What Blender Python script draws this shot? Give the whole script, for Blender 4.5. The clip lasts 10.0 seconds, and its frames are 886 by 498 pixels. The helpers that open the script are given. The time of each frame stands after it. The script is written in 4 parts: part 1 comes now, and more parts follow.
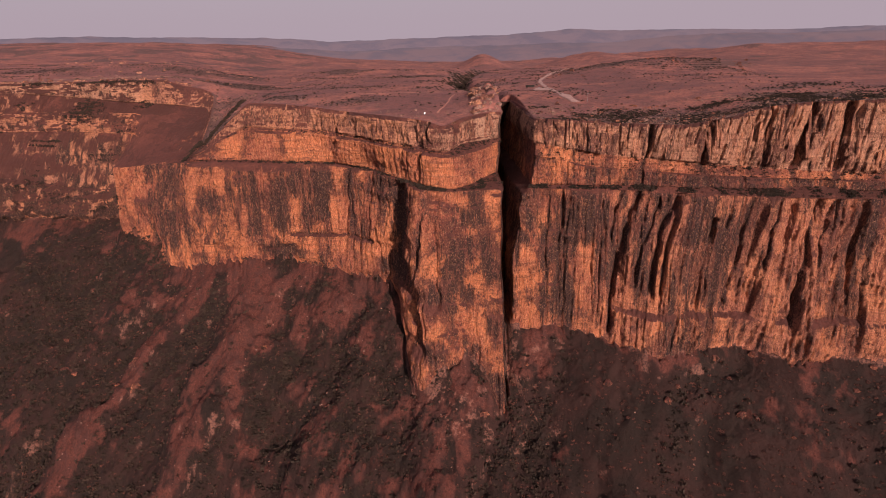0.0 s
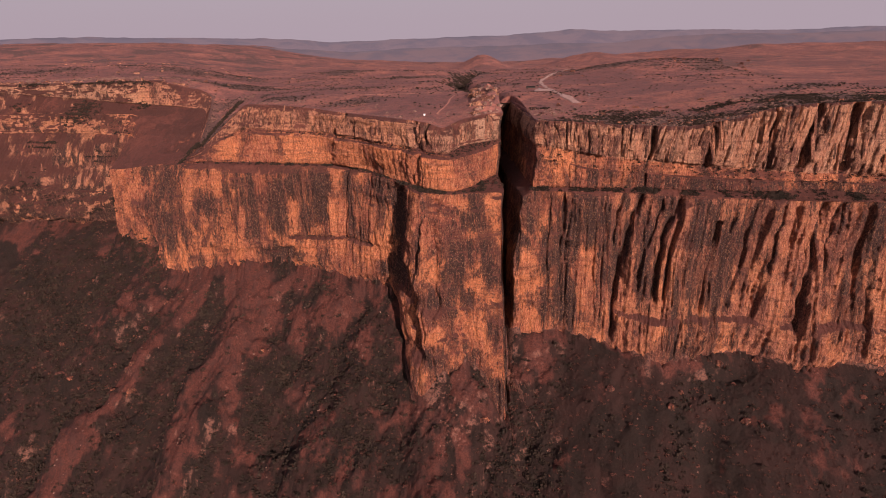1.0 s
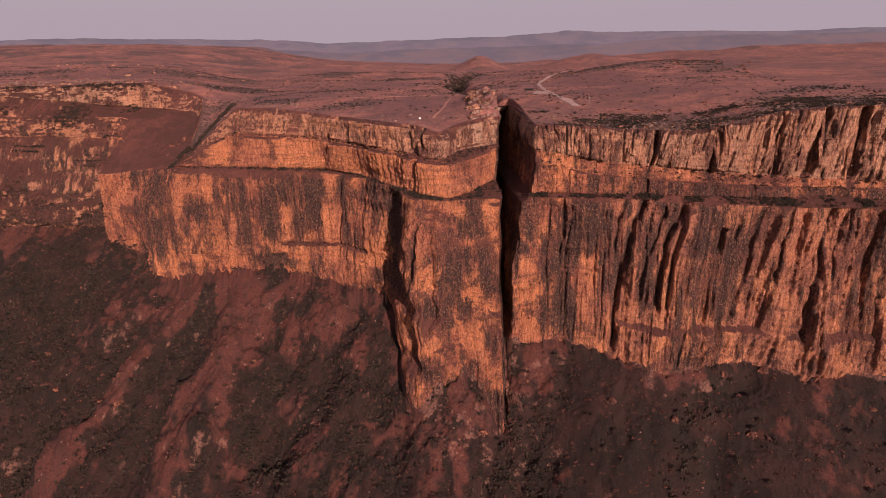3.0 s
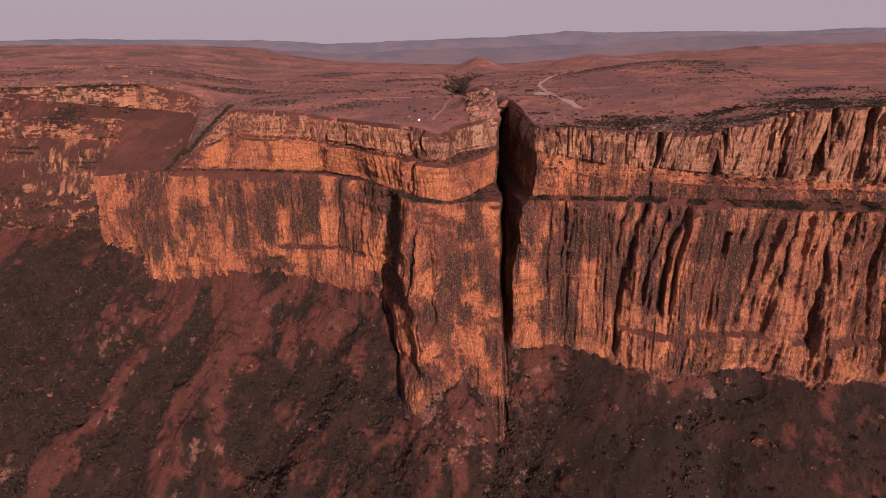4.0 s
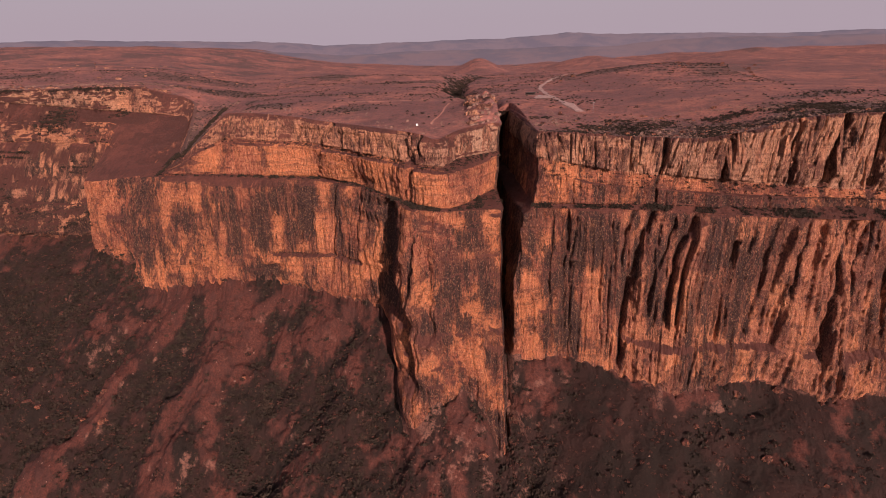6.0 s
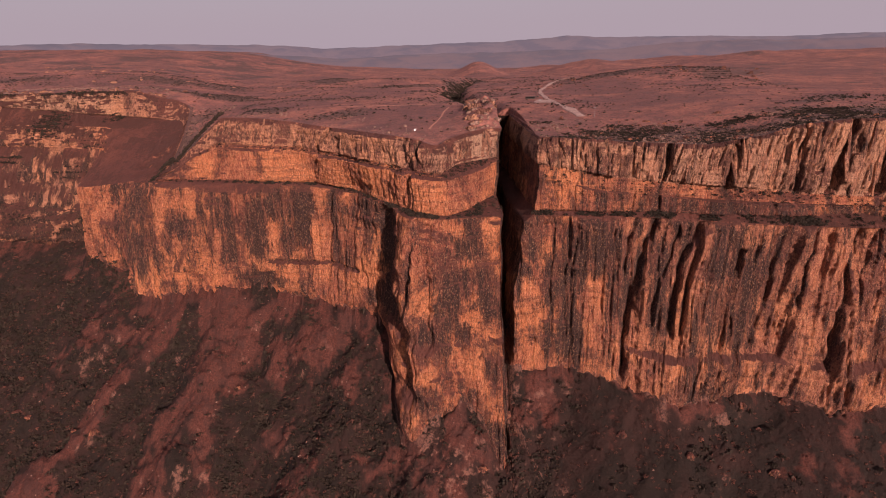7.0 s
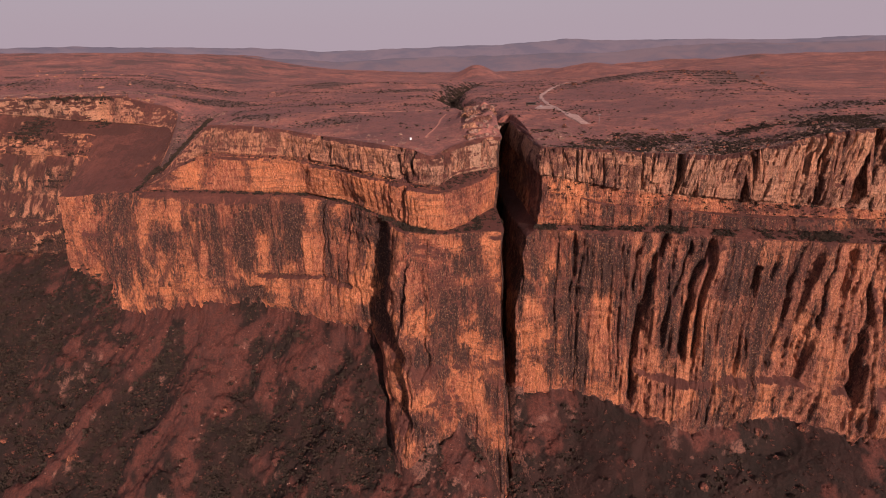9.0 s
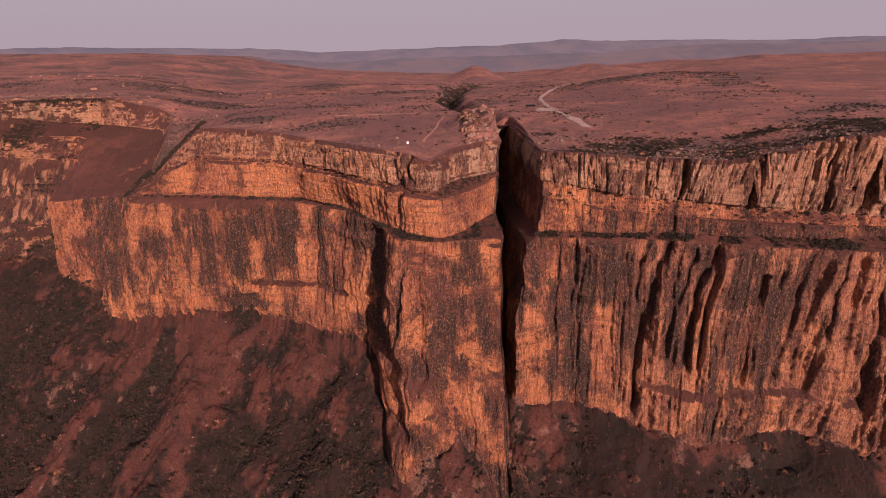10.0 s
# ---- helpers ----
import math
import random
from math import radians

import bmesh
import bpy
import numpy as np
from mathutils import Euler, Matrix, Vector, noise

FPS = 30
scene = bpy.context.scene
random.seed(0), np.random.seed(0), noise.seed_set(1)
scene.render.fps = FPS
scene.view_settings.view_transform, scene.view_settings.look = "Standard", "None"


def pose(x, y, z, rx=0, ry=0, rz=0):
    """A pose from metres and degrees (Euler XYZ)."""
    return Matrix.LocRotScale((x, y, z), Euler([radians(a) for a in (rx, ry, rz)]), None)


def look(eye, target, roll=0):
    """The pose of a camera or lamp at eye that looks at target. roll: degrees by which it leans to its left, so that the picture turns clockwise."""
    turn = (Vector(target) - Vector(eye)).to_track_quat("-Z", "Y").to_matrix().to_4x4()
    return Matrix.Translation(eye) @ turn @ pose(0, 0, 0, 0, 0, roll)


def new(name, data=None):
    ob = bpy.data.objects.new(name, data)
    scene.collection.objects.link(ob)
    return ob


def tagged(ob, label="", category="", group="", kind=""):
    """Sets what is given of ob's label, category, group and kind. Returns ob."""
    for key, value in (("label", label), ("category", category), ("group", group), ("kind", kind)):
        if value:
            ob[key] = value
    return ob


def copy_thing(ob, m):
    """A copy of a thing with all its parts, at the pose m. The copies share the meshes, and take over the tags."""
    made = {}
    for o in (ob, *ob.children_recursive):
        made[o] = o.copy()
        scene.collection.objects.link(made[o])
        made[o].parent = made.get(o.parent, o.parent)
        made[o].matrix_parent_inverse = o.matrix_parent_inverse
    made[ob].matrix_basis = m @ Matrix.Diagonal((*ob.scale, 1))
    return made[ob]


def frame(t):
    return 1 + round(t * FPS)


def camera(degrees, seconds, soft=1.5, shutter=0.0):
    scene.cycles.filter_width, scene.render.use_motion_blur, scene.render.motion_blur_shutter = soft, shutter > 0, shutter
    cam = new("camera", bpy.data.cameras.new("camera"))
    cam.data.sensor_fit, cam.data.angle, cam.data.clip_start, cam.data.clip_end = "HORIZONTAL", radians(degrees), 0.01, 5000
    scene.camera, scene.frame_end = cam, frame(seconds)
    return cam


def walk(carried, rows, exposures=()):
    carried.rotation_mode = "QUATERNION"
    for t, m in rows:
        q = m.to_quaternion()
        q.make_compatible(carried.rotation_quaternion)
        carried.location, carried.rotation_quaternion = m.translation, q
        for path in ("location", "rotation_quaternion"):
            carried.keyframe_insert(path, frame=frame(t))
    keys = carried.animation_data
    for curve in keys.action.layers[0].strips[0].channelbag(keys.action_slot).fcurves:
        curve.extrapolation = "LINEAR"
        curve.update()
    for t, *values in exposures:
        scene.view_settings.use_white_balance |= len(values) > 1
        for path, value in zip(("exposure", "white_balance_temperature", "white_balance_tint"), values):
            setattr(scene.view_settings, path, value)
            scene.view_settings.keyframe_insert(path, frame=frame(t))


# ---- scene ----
cam = camera(76.8, 10.0, soft=1.0)
PATH = [
    (0.0, (0.144, -1.127, 62.597), (0.1785, 0.7461, 61.8964), -1.00),
    (0.5, (0.484, 2.703, 62.657), (0.5169, 4.5760, 61.9575), -1.00),
    (1.0, (0.781, 6.554, 62.583), (0.8149, 8.4274, 61.8838), -1.00),
    (1.5, (1.116, 10.424, 62.639), (1.1525, 12.2976, 61.9414), -1.00),
    (2.0, (1.509, 14.409, 62.808), (1.5482, 16.2836, 62.1109), -1.00),
    (2.5, (1.848, 18.449, 62.883), (1.8897, 20.3236, 62.1867), -1.00),
    (4.0, (2.659, 30.587, 63.106), (2.7026, 32.4620, 62.4115), -1.00),
    (4.5, (3.144, 34.597, 63.274), (3.1885, 36.4724, 62.5801), -1.03),
    (5.0, (3.436, 38.512, 63.434), (3.4807, 40.3867, 62.7394), -1.05),
    (5.5, (3.528, 42.659, 63.580), (3.5729, 44.5345, 62.8862), -1.03),
    (7.0, (4.790, 58.460, 64.320), (4.8382, 60.3393, 63.6390), -1.00),
    (7.5, (5.334, 64.950, 64.624), (5.3840, 66.8302, 63.9461), -1.00),
    (8.0, (5.802, 71.821, 64.950), (5.8544, 73.7022, 64.2748), -1.00),
    (8.5, (6.155, 78.790, 65.268), (6.2081, 80.6722, 64.5938), -1.00),
    (9.0, (6.537, 85.840, 65.528), (6.5915, 87.7230, 64.8553), -1.00),
    (9.5, (7.051, 92.945, 65.767), (7.1063, 94.8278, 65.0950), -1.00),
    (10.0, (7.753, 100.114, 66.147), (7.8121, 101.9971, 65.4758), -1.00),
]
walk(cam, [(t, look(eye, target, roll)) for t, eye, target, roll in PATH], exposures=[(0.0, 0.6), (10.0, 0.6)])

# ---- light: a low warm sun from the right behind the camera, hazy mauve sky ----
SUN_AZ, SUN_EL = radians(21), radians(20)
world = bpy.data.worlds.new("world")
scene.world = world
world.use_nodes = True
wt = world.node_tree
sky = wt.nodes.new("ShaderNodeTexSky")
sky.sky_type = "NISHITA"
sky.sun_disc = False
sky.sun_elevation = SUN_EL
sky.sun_rotation = math.pi - SUN_AZ
sky.dust_density = 4.0
sky.ozone_density = 3.0
dome = wt.nodes.new("ShaderNodeTexCoord")
height = wt.nodes.new("ShaderNodeSeparateXYZ")
wt.links.new(dome.outputs["Generated"], height.inputs[0])
veil = wt.nodes.new("ShaderNodeMapRange")
for key, value in (("From Min", 0.02), ("From Max", 0.55), ("To Min", 0.92), ("To Max", 0.6)):
    veil.inputs[key].default_value = value
wt.links.new(height.outputs["Z"], veil.inputs["Value"])
haze = wt.nodes.new("ShaderNodeMix")
haze.data_type, haze.blend_type = "RGBA", "MIX"
haze.inputs[7].default_value = (4.05, 3.2, 3.75, 1)
wt.links.new(veil.outputs[0], haze.inputs[0])
wt.links.new(sky.outputs[0], haze.inputs[6])
wt.links.new(haze.outputs[2], wt.nodes["Background"].inputs[0])
wt.nodes["Background"].inputs[1].default_value = 0.076
sun_data = bpy.data.lights.new("sun", "SUN")
sun_data.energy, sun_data.angle, sun_data.color = 5.0, radians(0.6), (1.0, 0.735, 0.675)
sun = new("sun", sun_data)
TO_SUN = Vector((math.sin(SUN_AZ) * math.cos(SUN_EL), -math.cos(SUN_AZ) * math.cos(SUN_EL), math.sin(SUN_EL)))
sun.rotation_euler = TO_SUN.to_track_quat("Z", "Y").to_euler()

# ---- noise on arrays ----


def hashed(ix, iy, iz, seed):
    h = (np.asarray(ix) * 374761393 + iy * 668265263 + iz * 2147483647 + seed * 1274126177) & 0xFFFFFFFF
    h = ((h ^ (h >> 13)) * 1274126177) & 0xFFFFFFFF
    h = ((h ^ (h >> 16)) * 2246822519) & 0xFFFFFFFF
    return ((h ^ (h >> 15)) & 0xFFFFFF) / float(0xFFFFFF)


def vnoise(x, y, z=0.0, seed=0):
    """Smooth value noise between -1 and 1."""
    x, y, z = np.broadcast_arrays(*(np.asarray(a, float) for a in (x, y, z)))
    fx, fy, fz = np.floor(x), np.floor(y), np.floor(z)
    ix, iy, iz = (a.astype(np.int64) for a in (fx, fy, fz))
    u, v, w = x - fx, y - fy, z - fz
    u, v, w = (a * a * (3 - 2 * a) for a in (u, v, w))
    total = 0
    for dx in (0, 1):
        for dy in (0, 1):
            for dz in (0, 1):
                total = total + hashed(ix + dx, iy + dy, iz + dz, seed) * (u if dx else 1 - u) * (v if dy else 1 - v) * (w if dz else 1 - w)
    return total * 2 - 1


def fbm(x, y, z=0.0, seed=0, octaves=4, gain=0.5):
    total, amp = 0, 1.0
    for k in range(octaves):
        total = total + amp * vnoise(x * 2.03 ** k, y * 2.03 ** k, np.asarray(z) * 2.03 ** k, seed + 17 * k)
        amp *= gain
    return total


def ridged(x, y, z=0.0, seed=0):
    return 1 - 2 * np.abs(vnoise(x, y, z, seed))


def step(a, b, x):
    t = np.clip((x - a) / (b - a), 0, 1)
    return t * t * (3 - 2 * t)


# ---- materials ----


def material(name, build, rough=0.9):
    m = bpy.data.materials.new(name)
    m.use_nodes = True
    t = m.node_tree
    bsdf = t.nodes["Principled BSDF"]
    bsdf.inputs["Roughness"].default_value = rough
    bsdf.inputs["Specular IOR Level"].default_value = 0.2
    build(t, bsdf)
    return m


def n_coord(t, scale=(1, 1, 1)):
    c = t.nodes.new("ShaderNodeNewGeometry")
    m = t.nodes.new("ShaderNodeMapping")
    m.inputs["Scale"].default_value = scale
    t.links.new(c.outputs["Position"], m.inputs[0])
    return m.outputs[0]


def n_noise(t, vec, scale, detail=4, rough=0.55, distort=0.0):
    n = t.nodes.new("ShaderNodeTexNoise")
    n.inputs["Scale"].default_value, n.inputs["Detail"].default_value = scale, detail
    n.inputs["Roughness"].default_value, n.inputs["Distortion"].default_value = rough, distort
    t.links.new(vec, n.inputs["Vector"])
    return n.outputs["Fac"]


def n_range(t, value, a, b, lo=0.0, hi=1.0):
    r = t.nodes.new("ShaderNodeMapRange")
    r.interpolation_type = "SMOOTHSTEP"
    for k, v in zip(("From Min", "From Max", "To Min", "To Max"), (a, b, lo, hi)):
        r.inputs[k].default_value = v
    t.links.new(value, r.inputs["Value"])
    return r.outputs["Result"]


def n_mix(t, fac, a, b, blend="MIX"):
    m = t.nodes.new("ShaderNodeMix")
    m.data_type, m.blend_type = "RGBA", blend
    for socket, v in ((0, fac), (6, a), (7, b)):
        if isinstance(v, (int, float)):
            m.inputs[socket].default_value = v
        elif isinstance(v, tuple):
            m.inputs[socket].default_value = (*v, 1)
        else:
            t.links.new(v, m.inputs[socket])
    return m.outputs[2]


def n_math(t, op, a, b=0.0):
    m = t.nodes.new("ShaderNodeMath")
    m.operation = op
    for k, v in enumerate((a, b)):
        if isinstance(v, (int, float)):
            m.inputs[k].default_value = v
        else:
            t.links.new(v, m.inputs[k])
    return m.outputs[0]


def n_up(t):
    """How far a face looks up: 0 for a wall, 1 for level ground."""
    g = t.nodes.new("ShaderNodeNewGeometry")
    s = t.nodes.new("ShaderNodeSeparateXYZ")
    t.links.new(g.outputs["Normal"], s.inputs[0])
    return s.outputs["Z"]


def n_bump(t, bsdf, height, distance, strength=1.0):
    b = t.nodes.new("ShaderNodeBump")
    b.inputs["Distance"].default_value, b.inputs["Strength"].default_value = distance, strength
    t.links.new(height, b.inputs["Height"])
    t.links.new(b.outputs[0], bsdf.inputs["Normal"])


def n_attr(t, name):
    a = t.nodes.new("ShaderNodeAttribute")
    a.attribute_name = name
    return a.outputs["Fac"]


def n_crack(t, scale, stretch, warp):
    """Distance to the nearest crack of a blocky rock, in block widths."""
    vec = n_coord(t, stretch)
    bend = t.nodes.new("ShaderNodeTexNoise")
    bend.inputs["Scale"].default_value, bend.inputs["Detail"].default_value = scale * 1.3, 4
    t.links.new(vec, bend.inputs["Vector"])
    off = t.nodes.new("ShaderNodeVectorMath")
    off.operation = "MULTIPLY_ADD"
    off.inputs[1].default_value = (warp, warp, warp)
    t.links.new(bend.outputs["Color"], off.inputs[0])
    t.links.new(vec, off.inputs[2])
    v = t.nodes.new("ShaderNodeTexVoronoi")
    v.feature = "DISTANCE_TO_EDGE"
    v.inputs["Scale"].default_value = scale
    t.links.new(off.outputs[0], v.inputs["Vector"])
    return v.outputs["Distance"]


def n_ground(t):
    """Dry grass, red soil and brush, and the noises that roughen them."""
    big = n_noise(t, n_coord(t, (0.75, 1, 1)), 0.009, 7, 0.7, 0.6)
    mid = n_noise(t, n_coord(t, (0.9, 1, 1)), 0.045, 7, 0.78, 0.4)
    fine = n_noise(t, n_coord(t), 0.3, 6, 0.8)
    col = n_mix(t, n_range(t, big, 0.40, 0.60), (0.175, 0.074, 0.063), (0.315, 0.120, 0.086))
    col = n_mix(t, n_range(t, mid, 0.45, 0.59, 0, 0.8), col, (0.120, 0.055, 0.050))
    col = n_mix(t, n_range(t, fine, 0.48, 0.6, 0, 0.7), col, (0.105, 0.054, 0.047))
    thick = n_math(t, "ADD", n_attr(t, "brush"), n_range(t, fine, 0.3, 0.7, -0.3, 0.3))
    col = n_mix(t, n_range(t, thick, 0.5, 0.8, 0, 0.8), col, (0.075, 0.045, 0.040))
    return col, mid, fine


def rock_nodes(t, bsdf):
    streak = n_noise(t, n_coord(t, (1, 0.7, 0.13)), 0.26, 7, 0.72, 0.7)
    thread = n_noise(t, n_coord(t, (1, 0.7, 0.16)), 0.9, 5, 0.75, 0.4)
    patina = n_noise(t, n_coord(t, (1, 1, 0.65)), 0.045, 7, 0.62, 0.8)
    blotch = n_noise(t, n_coord(t, (1, 1, 0.7)), 0.025, 5, 0.65)
    strata = n_noise(t, n_coord(t, (0.05, 0.05, 1)), 0.35, 6, 0.65, 0.3)
    grain = n_noise(t, n_coord(t, (1, 1, 0.5)), 1.0, 4, 0.8)
    grass, _, fine = n_ground(t)
    crust_shade = n_math(t, "SUBTRACT", n_attr(t, "crust_shade"), 0.5)
    col = n_mix(t, n_range(t, blotch, 0.4, 0.6), (0.41, 0.122, 0.074), (0.74, 0.250, 0.108))
    col = n_mix(t, n_range(t, thread, 0.48, 0.59, 0, 0.6), col, (0.90, 0.39, 0.19))
    col = n_mix(t, n_range(t, thread, 0.34, 0.45, 0.4, 0.0), col, (0.15, 0.062, 0.050))
    col = n_mix(t, n_math(t, "MULTIPLY", n_attr(t, "pale"), 0.6), col, (0.68, 0.42, 0.28))
    col = n_mix(t, n_range(t, strata, 0.54, 0.60, 0, 0.4), col, (0.15, 0.064, 0.05))
    dark = n_math(t, "ADD", n_math(t, "ADD", patina, n_range(t, thread, 0.3, 0.7, -0.09, 0.09)), n_math(t, "ADD", n_math(t, "MULTIPLY", crust_shade, 0.45), n_range(t, fine, 0.3, 0.7, -0.05, 0.05)))
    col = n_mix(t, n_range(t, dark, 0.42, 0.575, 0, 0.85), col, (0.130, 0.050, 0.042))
    col = n_mix(t, n_range(t, n_math(t, "ADD", streak, n_math(t, "MULTIPLY", crust_shade, 0.4)), 0.52, 0.60, 0, 0.8), col, (0.047, 0.031, 0.028))
    col = n_mix(t, n_range(t, fine, 0.54, 0.63, 0, 0.5), col, (0.045, 0.028, 0.025))
    col = n_mix(t, n_range(t, grain, 0.55, 0.63, 0, 0.55), col, (0.050, 0.026, 0.022))
    col = n_mix(t, n_range(t, grain, 0.36, 0.46, 0.45, 0.0), col, (0.85, 0.43, 0.23))
    crack = n_range(t, n_crack(t, 0.15, (1, 1, 0.09), 6.0), 0.0, 0.03)
    split = n_range(t, n_crack(t, 0.5, (1, 1, 0.14), 3.0), 0.0, 0.06)
    col = n_mix(t, n_range(t, crack, 0, 1, 0.5, 0), col, (0.03, 0.02, 0.019))
    col = n_mix(t, n_range(t, split, 0, 1, 0.25, 0), col, (0.045, 0.028, 0.025))
    up = n_math(t, "ADD", n_up(t), n_range(t, patina, 0.3, 0.7, -0.12, 0.14))
    col = n_mix(t, n_range(t, up, 0.5, 0.7), col, n_mix(t, 0.5, grass, (0.17, 0.055, 0.038)))
    t.links.new(col, bsdf.inputs["Base Color"])
    streak = n_math(t, "ADD", streak, n_math(t, "MULTIPLY", n_math(t, "ADD", crack, n_math(t, "MULTIPLY", split, 0.6)), 0.35))
    rough = n_math(t, "ADD", n_math(t, "MULTIPLY", streak, 1.5), n_math(t, "ADD", n_math(t, "MULTIPLY", thread, 0.8), n_math(t, "ADD", fine, strata)))
    n_bump(t, bsdf, n_math(t, "ADD", rough, n_math(t, "MULTIPLY", grain, 0.8)), 3.4)


def ground_nodes(t, bsdf):
    col, mid, fine = n_ground(t)
    t.links.new(col, bsdf.inputs["Base Color"])
    n_bump(t, bsdf, n_math(t, "ADD", fine, mid), 1.2)


def slope_nodes(t, bsdf):
    mid = n_noise(t, n_coord(t, (1, 0.7, 0.7)), 0.08, 7, 0.76, 0.3)
    fine = n_noise(t, n_coord(t), 0.6, 6, 0.8)
    speck = n_noise(t, n_coord(t), 1.1, 4, 0.8)
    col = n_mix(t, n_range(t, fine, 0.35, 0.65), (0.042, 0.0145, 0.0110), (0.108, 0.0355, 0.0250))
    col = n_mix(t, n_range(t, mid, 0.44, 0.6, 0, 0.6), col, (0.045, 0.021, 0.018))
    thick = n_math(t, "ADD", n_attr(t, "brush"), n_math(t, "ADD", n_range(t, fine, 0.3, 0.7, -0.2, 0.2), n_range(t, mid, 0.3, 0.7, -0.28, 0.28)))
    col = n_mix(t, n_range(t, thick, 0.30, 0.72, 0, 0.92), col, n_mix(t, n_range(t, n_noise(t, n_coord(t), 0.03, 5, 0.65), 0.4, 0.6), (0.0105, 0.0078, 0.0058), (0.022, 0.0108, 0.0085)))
    rock = n_range(t, n_math(t, "ADD", n_up(t), n_range(t, mid, 0.3, 0.7, -0.12, 0.12)), 0.36, 0.5, 0.7, 0.0)
    col = n_mix(t, rock, col, n_mix(t, n_range(t, fine, 0.45, 0.6), (0.22, 0.10, 0.07), (0.05, 0.03, 0.027)))
    col = n_mix(t, n_range(t, speck, 0.55, 0.66, 0, 0.4), col, (0.025, 0.017, 0.015))
    col = n_mix(t, n_range(t, speck, 0.33, 0.42, 0.22, 0.0), col, (0.15, 0.066, 0.05))
    t.links.new(col, bsdf.inputs["Base Color"])
    n_bump(t, bsdf, n_math(t, "ADD", n_math(t, "MULTIPLY", fine, 0.6), mid), 2.2)


def plain_nodes(a, b, scale=0.5, bump=0.05):
    def build(t, bsdf):
        n = n_noise(t, n_coord(t), scale, 6, 0.7)
        t.links.new(n_mix(t, n_range(t, n, 0.35, 0.65), a, b), bsdf.inputs["Base Color"])
        n_bump(t, bsdf, n, bump)
    return build


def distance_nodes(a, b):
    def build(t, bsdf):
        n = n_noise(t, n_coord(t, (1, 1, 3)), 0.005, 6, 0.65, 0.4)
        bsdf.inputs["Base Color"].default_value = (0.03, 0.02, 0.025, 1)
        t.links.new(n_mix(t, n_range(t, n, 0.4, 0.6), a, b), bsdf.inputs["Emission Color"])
        # the hills glow faintly: this emission stands in for haze
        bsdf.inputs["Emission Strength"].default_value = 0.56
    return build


ROCK = material("weathered sandstone", rock_nodes)
GROUND = material("dry grass and red soil", ground_nodes)
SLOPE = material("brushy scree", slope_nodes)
DISTANCE = material("far hills, haze as glow", distance_nodes((0.155, 0.124, 0.162), (0.220, 0.152, 0.180)))
MIDDLE = material("red hills, haze as glow", distance_nodes((0.140, 0.104, 0.130), (0.205, 0.125, 0.138)))
LEAF = material("dry dark foliage", plain_nodes((0.019, 0.0145, 0.010), (0.040, 0.025, 0.0175), 0.08))
LEAF_RED = material("withered red foliage", plain_nodes((0.06, 0.027, 0.02), (0.115, 0.045, 0.032), 0.08))
BARK = material("grey-brown bark", plain_nodes((0.06, 0.04, 0.03), (0.12, 0.085, 0.065), 2.0))
BOULDER = material("lichened sandstone", plain_nodes((0.085, 0.05, 0.04), (0.27, 0.155, 0.115), 0.5, 0.4))
GRAVEL = material("pale gravel", plain_nodes((0.24, 0.15, 0.125), (0.37, 0.24, 0.205), 0.25, 0.1))
DUST = material("trodden dust", plain_nodes((0.26, 0.112, 0.083), (0.33, 0.15, 0.11), 0.3, 0.1))
WHITE = material("whitewash", plain_nodes((0.74, 0.72, 0.70), (0.84, 0.82, 0.80), 1.5, 0.02))
DARK = material("dark weathered timber", plain_nodes((0.035, 0.03, 0.028), (0.07, 0.058, 0.05), 1.5, 0.02))
STEEL = material("galvanised steel", plain_nodes((0.20, 0.19, 0.19), (0.28, 0.27, 0.26), 3.0, 0.01), 0.5)

# ---- the lie of the land: lines along the escarpment, x y z ----
RIM = [(-1000, 870, 16), (-580, 844, 14), (-490, 842, 15), (-385, 848, 16), (-345, 838, 6), (-320, 830, 3), (-298, 808, -6), (-287, 740, -36), (-279, 670, -60), (-262, 650, -50),
       (-236, 650, -27), (-205, 648, 0), (-174, 655, -2), (-126, 630, -4), (-89, 593, -5), (-69, 577, -5), (-33, 541, -5), (-3, 508, -5), (11, 495, -9), (28, 527, -6),
       (48, 550, -4), (64, 556, -4)]
RIM += [(97, 508, -5), (118, 499, -5), (138, 491, -6), (159, 486, -7), (176, 481, -7), (198, 472, -7), (212, 466, -7),
       (254, 464, 0), (275, 461, 7), (307, 456, 11), (375, 447, 13), (600, 430, 16)]
UPPER_BASE = [(-1000, 850, -2), (-575, 832, 2), (-490, 830, -6), (-385, 834, -17), (-345, 815, -18), (-320, 806, -20), (-300, 786, -22), (-288, 722, -44), (-279, 652, -61), (-262, 645, -54), (-236, 640, -37),
              (-205, 636, -24), (-126, 622, -27), (-69, 570, -27), (-3, 500, -28), (14, 490, -30), (28, 516, -27), (64, 545, -27), (97, 497, -24),
              (139, 483, -31), (178, 476, -35), (230, 469, -40), (273, 462, -42), (307, 454, -44), (375, 444, -46), (600, 425, -48)]
BAND_TOP = [(-1000, 825, -20), (-500, 805, -22), (-408, 798, -25), (-375, 780, -30), (-340, 762, -36), (-302, 745, -40), (-289, 700, -52), (-279, 648, -61), (-262, 641, -56), (-236, 637, -39), (-205, 633, -28),
            (-126, 619, -30), (-69, 567, -30), (-3, 497, -31), (16, 488, -33), (39, 508, -30), (64, 542, -30), (89, 493, -34), (118, 487, -38), (139, 481, -43),
            (178, 475, -46), (230, 464, -49), (273, 455, -50), (375, 440, -52), (600, 420, -53)]
